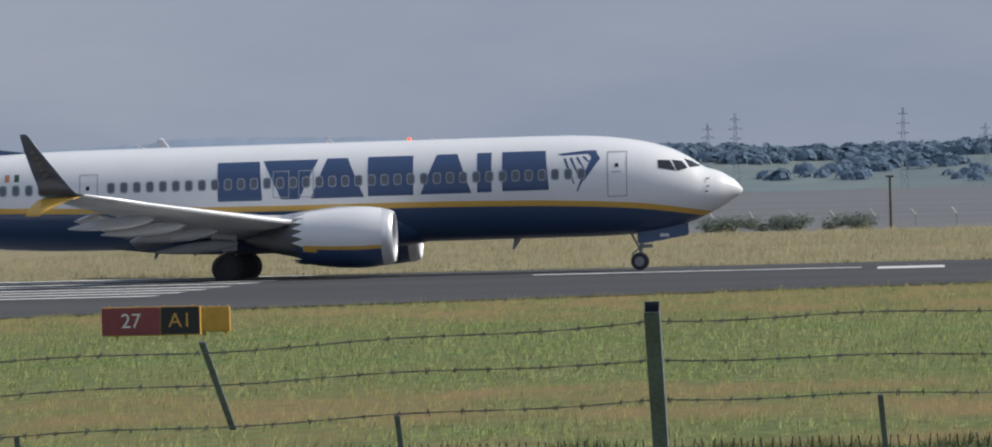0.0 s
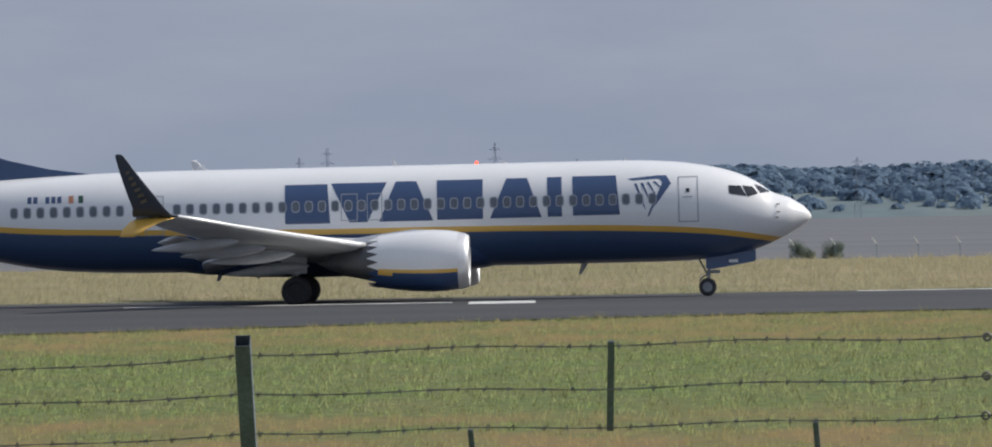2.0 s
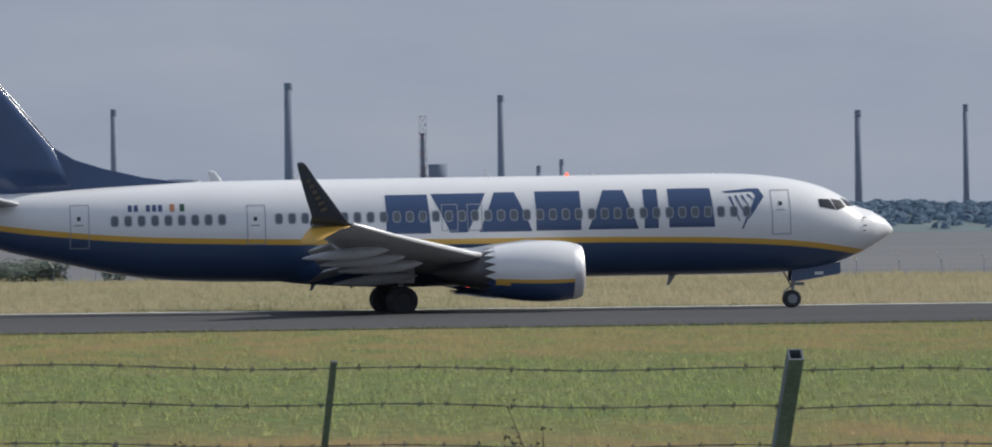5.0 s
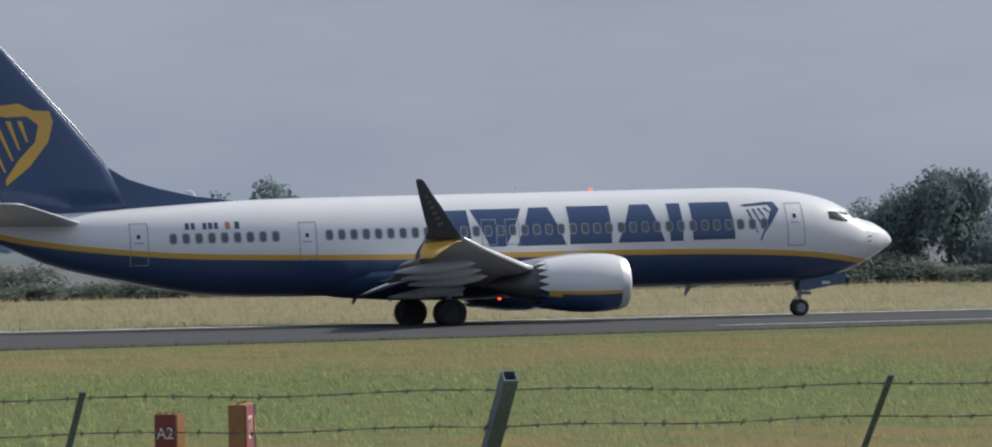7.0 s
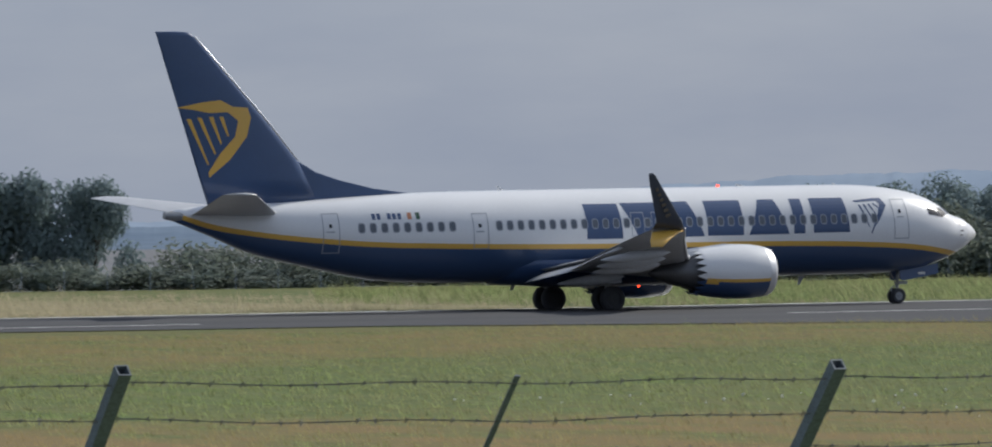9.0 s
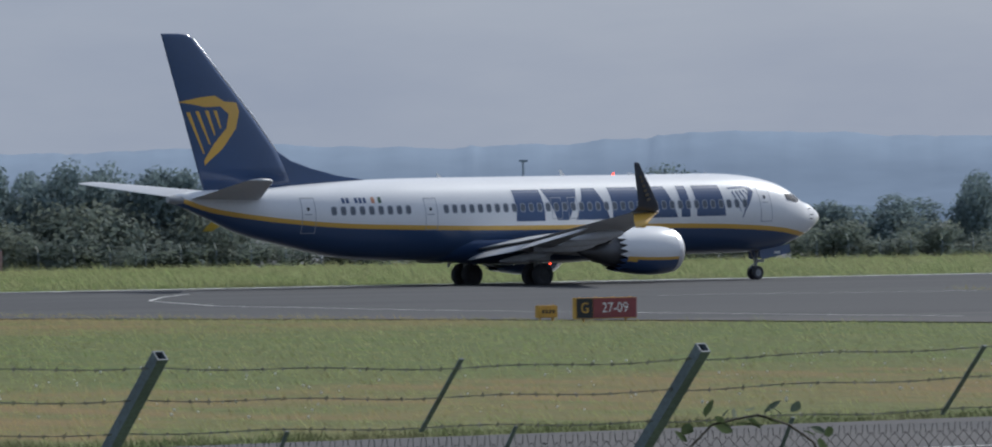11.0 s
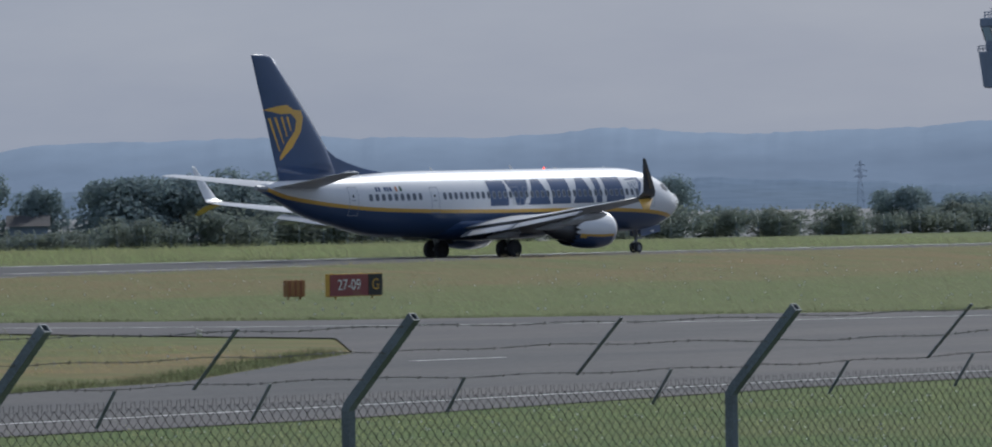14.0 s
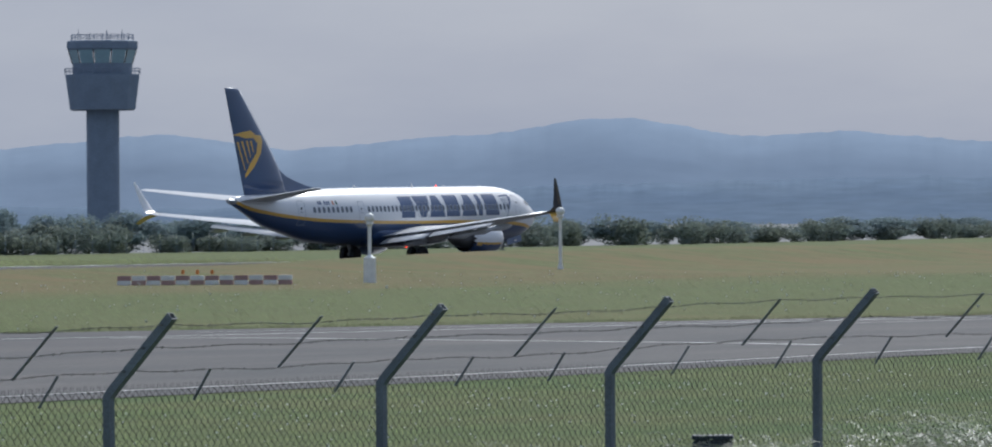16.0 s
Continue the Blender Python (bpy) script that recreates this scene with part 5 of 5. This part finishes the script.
lattice("lattice_mast", 31.95, 560, 16.6, 0.7, 0.62, (MAROON, MUTED_RED), "red and white steel lattice mast", bays=10)
for az, el in ((-3.77, 0.43), (-3.54, 0.513), (-2.15, 0.53), (-1.47, 0.382), (0.85, 0.36), (2.1, 0.4), (45.2, 0.44), (53.0, 0.25)):
    h = 10 + 4000 * math.tan(radians(el))
    lattice("power_pylon", az, 4000, h, 2.2, 0.4, (HAZE_STEEL,), "grey lattice power pylon on the far shore", base=-6, bays=6, arms=((h * 0.68, 3.6), (h * 0.8, 4.2), (h * 0.92, 3.0)))

# ---- works on the far shore ----
FAR = 4600


def chimney(az, el, w, label, tip=True, base=-6):
    top = EYE[2] + FAR * math.tan(radians(el))
    c = empty("chimney", label, "chimney", Matrix.Translation(ring_at(az, FAR, base)), "chimneys on the far shore")
    bm = bmesh.new()
    tube(bm, (0, 0, 0), (0, 0, top - base - 4), w * 0.62, w * 0.5, 20)
    part("flue", bm, HAZE_STEEL, c, smooth=True)
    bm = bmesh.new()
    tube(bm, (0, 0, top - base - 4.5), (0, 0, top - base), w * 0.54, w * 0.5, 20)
    part("cap", bm, HAZE_CONCRETE if tip else HAZE_STEEL, c)


chimney(4.28, 0.947, 4.0, "tall slim chimney with a dark top on the far shore")
chimney(5.73, 1.152, 5.6, "tall thick grey chimney on the far shore")
chimney(7.49, 1.035, 4.4, "tall tapering grey chimney on the far shore", False)
chimney(7.8, 0.447, 3.2, "short grey chimney on the far shore", False)
chimney(7.99, 0.498, 3.0, "short grey chimney on the far shore", False)
chimney(10.45, 0.88, 4.4, "tall thick brown-grey chimney on the far shore", False)
chimney(11.34, 0.916, 3.6, "tall slim dark chimney on the far shore", False)
for az, h in ((6.84, 79), (11.7, 58)):
    lattice("process_tower", az, FAR, h, 2.8, 2.3, (HAZE_STEEL, MUTED_RED), "steel lattice process tower of a refinery", base=-6, bays=14)


def tank(az, half, el0, el1, label, dome=True):
    r = FAR * math.tan(radians(half))
    z0, z1 = EYE[2] + FAR * math.tan(radians(el0)) - 14, EYE[2] + FAR * math.tan(radians(el1))
    t = empty("storage_tank", label, "tank", Matrix.Translation(ring_at(az, FAR - 30, 0)), "tanks on the far shore")
    bm = bmesh.new()
    tube(bm, (0, 0, z0), (0, 0, z1), r, r, 40)
    part("shell", bm, TANKWHITE, t, smooth=False)
    bm = bmesh.new()
    tube(bm, (0, 0, z1), (0, 0, z1 + 0.8), r * 1.02, r * 0.9, 40)
    part("rim", bm, HAZE_CONCRETE, t)


tank(2.67, 0.4, 0.13, 0.325, "wide pale round storage tank behind woods")
tank(3.5, 0.4, 0.13, 0.34, "wide pale round storage tank behind woods")
tank(4.86, 0.14, 0.16, 0.35, "pale round storage tank")
tank(5.55, 0.42, 0.11, 0.3, "wide pale round storage tank")
tank(7.45, 0.38, 0.15, 0.29, "wide pale round storage tank")
tank(17.52, 0.025, -0.05, 0.1, "small white silo on the far shore")
tank(17.6, 0.025, -0.05, 0.1, "small white silo on the far shore")
bm = bmesh.new()
p = ring_at(6.97, FAR)
rings = [[(p.x + r * math.cos(a), p.y + r * math.sin(a), z) for a in [2 * math.pi * i / 24 for i in range(24)]] for z, r in ((-6, 8.2), (18, 7.2), (30, 6.7), (41, 7.0))]
loft(bm, rings)
tagged(part("cooling_tower", bm, HAZE_STEEL, smooth=True), "grey waisted cooling tower of a refinery", "cooling tower")

# ---- woods on the far shore, beyond counting ----


def far_woods():
    rnd = random.Random(21)
    verts, faces = [], []
    for k in range(6500):
        az = rnd.uniform(-7, 22)
        u = rnd.random() ** 0.4
        if az < 0.7 and u < 0.8 and noise.noise(Vector((az * 1.6, u * 4, 0))) < 0.02 or az > 4 and u < 0.5 and rnd.random() < 0.4:
            continue
        i = max(q for q in range(len(SHORE) - 1) if SHORE[q][0] <= az)
        (a0, e0), (a1, e1) = SHORE[i], SHORE[i + 1]
        crest = EYE[2] + 4300 * math.tan(radians(e0 + (e1 - e0) * (az - a0) / (a1 - a0)))
        d = 4050 + 250 * u
        lift = 0.6 * (d - 4040) / 170 if d < 4210 else 0.6 + 0.4 * (d - 4210) / 90
        c = ring_at(az, d, -6.2 + (crest + 6.2) * lift)
        r = rnd.uniform(3.0, 6.5) * (0.7 if az > 4 else 1)
        for j in range(20):
            nrm = Vector((rnd.gauss(0, 1), rnd.gauss(0, 1), abs(rnd.gauss(0, 0.9)))).normalized()
            p = c + Vector((nrm.x * r * 1.2, nrm.y * r, nrm.z * r))
            t = Matrix.Rotation(rnd.uniform(0, 6.28), 3, nrm) @ nrm.orthogonal().normalized()
            q = nrm.cross(t)
            s = r * rnd.uniform(0.3, 0.55)
            b = len(verts)
            verts += [tuple(p + t * s), tuple(p + q * s), tuple(p - t * s), tuple(p - q * s)]
            faces.append((b, b + 1, b + 2, b + 3))
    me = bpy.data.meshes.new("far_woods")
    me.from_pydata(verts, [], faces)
    me.materials.append(HAZE_FARLEAF)
    tagged(new("far_woods", me), "woods and hedges on the far shore, coloured haze blue", "woods", kind="stuff")


far_woods()

# ---- control tower ----


def control_tower():
    t = empty("control_tower", "grey concrete airport control tower with a glazed cab", "control tower", Matrix.Translation(ring_at(54.3, 1250)) @ Matrix.Rotation(radians(-54.3), 4, "Z"))

    def ring(r, z, n=12):
        return [(r * math.cos(2 * math.pi * (i + 0.5) / n), r * math.sin(2 * math.pi * (i + 0.5) / n), z) for i in range(n)]
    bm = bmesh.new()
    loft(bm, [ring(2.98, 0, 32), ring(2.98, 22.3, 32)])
    part("shaft", bm, HAZE_CONCRETE, t, "round concrete shaft", smooth=False)
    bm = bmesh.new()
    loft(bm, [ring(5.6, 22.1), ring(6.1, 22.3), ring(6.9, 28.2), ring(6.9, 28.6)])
    part("drum", bm, HAZE_CONCRETE, t, "flared concrete drum")
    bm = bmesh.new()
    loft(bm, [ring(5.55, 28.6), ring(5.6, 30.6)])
    part("cab_base", bm, HAZE_CONCRETE, t)
    for i in range(12):
        a0, a1 = 2 * math.pi * (i + 0.5) / 12, 2 * math.pi * (i + 1.5) / 12
        bm = bmesh.new()
        q = []
        for z, r in ((30.6, 5.6), (33.0, 6.3)):
            for a in (a0 + 0.03, a1 - 0.03):
                q.append((r * math.cos(a), r * math.sin(a), z))
        vs = [bm.verts.new(v) for v in (q[0], q[1], q[3], q[2])]
        inner = [bm.verts.new(Vector(v) * 0.985 + Vector((0, 0, 0.015 * v[2]))) for v in (q[0], q[1], q[3], q[2])]
        bm.faces.new(vs)
        bm.faces.new(inner[::-1])
        for k in range(4):
            bm.faces.new((vs[k], vs[(k + 1) % 4], inner[(k + 1) % 4], inner[k]))
        part("cab_pane", bm, TOWERGLASS, t, "tilted tinted cab pane")
        bm = bmesh.new()
        tube(bm, (5.62 * math.cos(a0), 5.62 * math.sin(a0), 30.6), (6.34 * math.cos(a0), 6.34 * math.sin(a0), 33.0), 0.1, n=5)
        part("mullion", bm, BLACK, t)
    bm = bmesh.new()
    loft(bm, [ring(6.35, 33.0), ring(6.6, 33.3), ring(6.6, 34.5), ring(6.3, 34.7)])
    part("roof", bm, HAZE_CONCRETE, t, "flat overhanging roof")
    for z0, r, n in ((28.6, 6.8, 24), (34.7, 5.6, 24)):
        bm = bmesh.new()
        for i in range(n):
            a, b = 2 * math.pi * i / n, 2 * math.pi * (i + 1) / n
            tube(bm, (r * math.cos(a), r * math.sin(a), z0), (r * math.cos(a), r * math.sin(a), z0 + 1.1), 0.06, n=4)
            for dz in (0.6, 1.1):
                tube(bm, (r * math.cos(a), r * math.sin(a), z0 + dz), (r * math.cos(b), r * math.sin(b), z0 + dz), 0.05, n=4)
        part("railing", bm, HAZE_STEEL, t, "thin steel railing")
    for k in range(9):
        bm = bmesh.new()
        a = k * 0.7
        tube(bm, (4.6 * math.cos(a), 4.6 * math.sin(a), 34.6), (4.6 * math.cos(a), 4.6 * math.sin(a), 36.1 + 0.3 * (k % 3)), 0.06, n=5)
        part("aerial", bm, HAZE_STEEL, t)


TOWERGLASS = mat("tower glass", (0.25, 0.38, 0.42), 0.08, vary=0.1, coat=0.6)
control_tower()

# ---- foreground plants ----


def bramble():
    """An arching bramble shoot with toothed leaves, leaning on the fence."""
    b = empty("bramble", "arching green bramble shoot leaning on the fence", "bramble")
    pts = [Vector((19.02, 24.35, 1.6)), Vector((19.06, 24.3, 2.5)), Vector((19.2, 24.25, 2.64)), Vector((19.42, 24.2, 2.68)), Vector((19.6, 24.2, 2.63)), Vector((19.74, 24.2, 2.55)), Vector((19.84, 24.2, 2.4))]
    bm = bmesh.new()
    for p, q in zip(pts, pts[1:]):
        tube(bm, p, q, 0.006, 0.005, 5)
    part("stem", bm, BARK, b)
    rnd = random.Random(3)
    for i in range(26):
        k = rnd.randrange(1, 6)
        p = pts[k].lerp(pts[min(k + 1, 6)], rnd.random()) + Vector((rnd.uniform(-0.07, 0.07), rnd.uniform(-0.04, 0.04), rnd.uniform(-0.05, 0.1)))
        bm = bmesh.new()
        s = rnd.uniform(0.028, 0.05)
        out = [(-1.0, 0), (-0.5, 0.5), (0.1, 0.62), (0.7, 0.35), (1.1, 0)]
        top = [bm.verts.new((x * s, y * s, 0.15 * s * abs(y))) for x, y in out]
        low = [bm.verts.new((x * s, -y * s, 0.15 * s * abs(y))) for x, y in out[1:-1]]
        bm.faces.new(top)
        bm.faces.new([top[0], *low, top[-1]])
        o = part("leaf", bm, FERN, b)
        o.matrix_basis = Matrix.Translation(p) @ Euler((rnd.uniform(-1.2, 1.2), rnd.uniform(-1, 1), rnd.uniform(0, 6.28))).to_matrix().to_4x4()


bramble()


def weed(x, z, h, seed):
    """A dry dead stalk with seed heads behind the fence."""
    rnd = random.Random(seed)
    w = empty("dry_weed", "dead brown weed stalk with dark seed heads", "weed", pose(x, 24.3, 0), "dead weeds by the fence")
    bm = bmesh.new()
    top = z
    tube(bm, (0, 0, 0), (0.04, 0, top - h), 0.006, 0.004, 5)
    for k in range(5):
        a = Vector((0.04, 0, top - h + rnd.uniform(0, h * 0.3)))
        b_ = Vector((rnd.uniform(-0.12, 0.12), rnd.uniform(-0.05, 0.05), top - rnd.uniform(0, h * 0.5)))
        tube(bm, a, b_, 0.003, 0.0015, 4)
        for j in range(4):
            c = b_ + Vector((rnd.uniform(-0.03, 0.03), 0, rnd.uniform(-0.02, 0.03)))
            bmesh.ops.create_icosphere(bm, subdivisions=1, radius=0.005, matrix=Matrix.Translation(c))
    part("stalk", bm, BARK, w)


for x, z, h, sd in ((2.0, 2.84, 0.3, 1), (1.58, 2.76, 0.2, 2), (2.9, 2.74, 0.15, 3), (3.3, 2.98, 0.4, 4), (3.18, 2.88, 0.3, 5), (1.75, 2.8, 0.2, 6)):
    weed(x, z, h, sd)


def bracken():
    """A bank of bracken fronds at the fence's foot."""
    rnd = random.Random(12)
    verts, faces = [], []
    for f in range(2200):
        x = 34.0 + rnd.random() * 13
        top = 2.17 + 0.06 * min(1, max(0, (x - 34) / 7)) + 0.06 * math.sin(x * 2.1) + rnd.uniform(-0.36, 0.04)
        top -= 0.07 if 38.7 < x < 40.6 else 0.0   # lowered so that the camera sees the box over it
        base = Vector((x, 23.4 + rnd.uniform(-0.7, 0.6), top - 0.3))
        yaw = rnd.uniform(0, 6.28)
        length = rnd.uniform(0.14, 0.34)
        d = Vector((math.cos(yaw), math.sin(yaw), 0))
        sd = Vector((-d.y, d.x, 0))
        for k in range(9):
            q = k / 8
            p = base + d * length * q + Vector((0, 0, 0.42 * math.sin(q * 2.2) * length * 1.3))
            w = 0.075 * (1 - q) ** 0.8 + 0.01
            for s in (-1, 1):
                b = len(verts)
                tip = p + sd * s * w + d * 0.05 + Vector((0, 0, -0.25 * w + rnd.uniform(-0.01, 0.01)))
                verts += [tuple(p - d * 0.008), tuple(p + d * 0.009), tuple(tip)]
                faces.append((b, b + 1, b + 2))
    me = bpy.data.meshes.new("bracken")
    me.from_pydata(verts, [], faces)
    me.materials.append(FERN)
    tagged(new("bracken", me), "bank of pale green bracken at the fence's foot", "bracken", kind="stuff")
    # the bank that it grows on
    bm = bmesh.new()
    loft(bm, [[(x, y, z * (0.8 + 0.2 * min(1, max(0.0, (x - 34) / 7)))) for x in (32, 34, 36, 38, 41, 44, 50)] for y, z in ((20.5, 0.0), (22.3, 1.3), (23.4, 1.55), (24.3, 1.2), (25.6, 0.0))], close=False, caps=False)
    setting("ground_bank", bm, GRASS_NEAR, "grassy bank under the bracken", smooth=True)


bracken()


def blades(name, x0, x1, y0, y1, n, h, w, seed, label, keep):
    """Many grass tufts, four blades each."""
    rs = np.random.RandomState(seed)
    px = rs.uniform(x0, x1, n)
    py = rs.uniform(y0, y1, n)
    ok = np.array([keep(a, b) for a, b in zip(px, py)])
    px, py = px[ok], py[ok]
    verts, faces = [], []
    for x, y in zip(px, py):
        z = ground_z(x, y)
        tall = math.exp(rs.normal(-0.1, 0.45))
        for k in range(4):
            hh = h * tall * rs.uniform(0.6, 1.3)
            lx, ly = rs.normal(0, hh * 0.35), hh * rs.uniform(0.7, 1.5)
            bx = x + rs.normal(0, h * 0.45)
            a = rs.uniform(0.0, 0.6)
            cx, cy = w * math.cos(a), w * math.sin(a)
            b = len(verts)
            verts += [(bx - cx, y - cy, z), (bx + cx, y + cy, z), (bx + lx, y + ly, z + hh)]
            faces.append((b, b + 1, b + 2))
    me = bpy.data.meshes.new(name)
    me.from_pydata(verts, [], faces)
    me.materials.append(DRYBLADE if "dry" in label else ISLAND if "island" in label else BLADE)
    tagged(new(name, me), label, "grass", kind="stuff")


DRYBLADE = mat("dry grass blades", (0.32, 0.265, 0.155), 0.8, vary=0.3, scale=0.05, fine=0.5, second=(0.24, 0.225, 0.12), island=0.35, spec=0.2)


def on_field(x, y):
    """Inside the mown grass between the taxiway and the runway, and within the wedge that is looked at."""
    if not (-0.2 * y - 8 < x < 1.9 * y):
        return False
    if y < 89.5:
        return False
    if x < -6 and y > 197 + (x + 33) * 0.85:
        return False
    if y > 226 and x < 110:
        return False
    if x > 75 and y < 88 + (x - 75) * 0.4:
        return False
    if x > 120 + max(0.0, min(17, (y - 106) * 0.6)):
        return False
    return y < 222


def on_island(x, y):
    if x < 170 and y > 187:
        return x > 168 + (y - 187) * 1.5 and y < 228
    return y < 228 and x > 152 + abs(y - 146) * 0.5 and y > 124 - (x - 165) * 0.3 and y > 111


blades("grass_tufts", -45, 140, 90, 226, 110000, 0.1, 0.009, 1, "green and yellowing grass blades on the airfield", on_field)
blades("grass_tufts", 150, 330, 110, 230, 70000, 0.12, 0.011, 2, "green grass blades on the airfield island", on_island)
blades("grass_tufts", 62, 170, 40, 80, 60000, 0.09, 0.006, 3, "short green grass blades beside the taxiway", lambda x, y: y < 73 + max(0, x - 80) * 0.09 and 0.7 * y < x < 2.1 * y)
blades("grass_tufts", -60, 190, 278, 430, 50000, 0.25, 0.014, 4, "long dry straw grass beyond the runway", lambda x, y: y < edge_y(x) - 2 and -0.2 * y < x < min(0.6 * y, 148 + 8 * math.sin(y * 0.3)))

blades("grass_tufts", 140, 420, 279, 380, 60000, 0.26, 0.02, 5, "tall green grass beyond the runway", lambda x, y: y < edge_y(x) - 1 and 0.45 * y < x < 1.6 * y)


# darker than the field's blades: the tufts' shade is painted in
EDGEBLADE = mat("shade-toned grass blades", (0.15, 0.185, 0.075), 0.85, vary=0.3, scale=0.4, fine=2.5, second=(0.175, 0.175, 0.085), island=0.5, spec=0.1, through_light=0.3)


def edge_tufts(path, seed, n, size=1.0):
    """Longer grass hanging over the asphalt's edge, coloured dark like its shaded side."""
    rs = np.random.RandomState(seed)
    verts, faces = [], []
    for (x0, y0), (x1, y1) in zip(path, path[1:]):
        count = int(n * 2.5 * math.hypot(x1 - x0, y1 - y0))
        for k in range(count):
            u = rs.uniform()
            x, y = x0 + (x1 - x0) * u + rs.normal(0, 0.25), y0 + (y1 - y0) * u + rs.normal(0.1, 0.35)
            hh = size * rs.uniform(0.06, 0.17) * (1 + 0.4 * math.sin(x * 3.1) * math.sin(x * 0.77 + 1))
            b = len(verts)
            verts += [(x - 0.012, y, 0.0), (x + 0.012, y + 0.005, 0.0), (x + rs.normal(0, 0.08), y + rs.uniform(-0.05, 0.2), hh)]
            faces.append((b, b + 1, b + 2))
    me = bpy.data.meshes.new("grass_edge")
    me.from_pydata(verts, [], faces)
    me.materials.append(EDGEBLADE)
    tagged(new("grass_edge", me), "ragged grass along the edge of the asphalt, coloured like its shaded side", "grass", kind="stuff")


edge_tufts([(-60, 89.7), (60, 89.2), (87, 89.7), (101, 93.7), (121, 106.7)], 1, 70, 1.2)
edge_tufts([(168.5, 187), (158, 174.5), (150.6, 156), (150, 147), (154.5, 136.6), (166, 123.6), (178, 118.6), (200, 109.2), (300, 108.6), (420, 111.6)], 2, 60)
edge_tufts([(-33, 196.5), (-6, 219.5), (23, 227.5), (50, 229.5), (90, 237.5)], 3, 12)
edge_tufts([(-60, 277.8), (400, 277.8)], 4, 9)


def tuft(x, label):
    """A scrap of pale sheep's wool caught on the top wire."""
    k = math.floor((x - FX0) / 3)
    (xa, za), (xb, zb) = post_at(k), post_at(k + 1)
    z = za + (zb - za) * (x - xa) / (xb - xa) - 0.48 * 0.11
    rnd = random.Random(int(x * 100))
    bm = bmesh.new()
    p = Vector((x, FY + ARM * 0.11, z + 0.016))
    for j in range(9):
        q = p + Vector((rnd.gauss(0, 0.009), rnd.gauss(0, 0.005), rnd.gauss(-0.004, 0.012)))
        bmesh.ops.create_icosphere(bm, subdivisions=1, radius=rnd.uniform(0.004, 0.009), matrix=Matrix.Translation(q) @ Matrix.Diagonal((1.5, 1, 0.8, 1)))
    tube(bm, p, p - Vector((0.012, 0, 0.03)), 0.003, 0.002, 5)
    tagged(part("wool_scrap", bm, WOOL), label, "wool")


WOOL = mat("raw wool", (0.62, 0.58, 0.5), 0.95, vary=0.2, scale=30, fine=90, sheen=0.4)
tuft(26.33, "scrap of pale wool caught on the barbed wire")
tuft(23.7, "scrap of pale wool caught on the barbed wire")


def utility_box():
    """A dark cabinet standing in the bracken behind the netting."""
    u = empty("utility_box", "dark blue-black metal box half hidden in bracken", "box", pose(42.16, 25.0, 0, 0, 0, -59))
    bm = bmesh.new()
    box(bm, -0.14, 0.14, -0.12, 0.12, 0.0, 1.97, bevel=0.012)
    part("body", bm, BOXBLUE, u)
    bm = bmesh.new()
    box(bm, -0.15, 0.15, -0.13, 0.13, 1.97, 2.0, bevel=0.008)
    part("lid", bm, BOXBLUE, u)
    bm = bmesh.new()
    for k in range(3):
        box(bm, -0.1 + 0.05 * k, -0.065 + 0.05 * k, -0.128, -0.121, 1.88, 1.92)
    part("mark_bars", bm, SEAM, u, "faint grey marks")


BOXBLUE = mat("dark blue plastic", (0.03, 0.045, 0.065), 0.45, vary=0.25, scale=6, fine=50)
utility_box()


def grass_flecks():
    """Small pale flecks scattered in the grass beside the taxiway and on the island."""
    rs = np.random.RandomState(8)
    verts, faces = [], []
    for x0, x1, y0, y1, n, size in ((60, 170, 38, 72, 2600, 0.022), (150, 330, 112, 215, 700, 0.05), (60, 140, 95, 130, 400, 0.035)):
        for x, y, k in zip(rs.uniform(x0, x1, n), rs.uniform(y0, y1, n), rs.uniform(0.4, 1.2, n)):
            if x0 == 150 and not on_island(x, y) or x0 == 60 and y1 == 130 and not on_field(x, y):
                continue
            z, r = ground_z(x, y) + 0.09 + 0.06 * k, size * k
            b = len(verts)
            verts += [(x - r, y, z), (x, y - r, z), (x + r, y, z), (x, y + r, z), (x, y, z + r), (x, y, z - r)]
            faces += [(b + i, b + (i + 1) % 4, b + 4) for i in range(4)] + [(b + (i + 1) % 4, b + i, b + 5) for i in range(4)]
    me = bpy.data.meshes.new("pale_flecks")
    me.from_pydata(verts, [], faces)
    me.materials.append(FLECK)
    tagged(new("pale_flecks", me), "tiny pale flecks scattered in the grass", "clover", kind="stuff")


FLECK = mat("white flecks", (0.7, 0.69, 0.62), 0.7, vary=0.15, scale=2)
grass_flecks()


def motions():
    rows = []
    for i in range(33):
        t = i * 0.5
        s = -20.487 + 6.4542 * t + 2.8643 * t ** 2 / 2 - 0.0303 * t ** 3 / 6 - 0.0008 * t ** 4 / 24
        rows.append((t, pose(s, 269.16 + 0.0035 * s, 0.03, 0, -0.34, 0.2)))
    walk(airliner, rows)


motions()
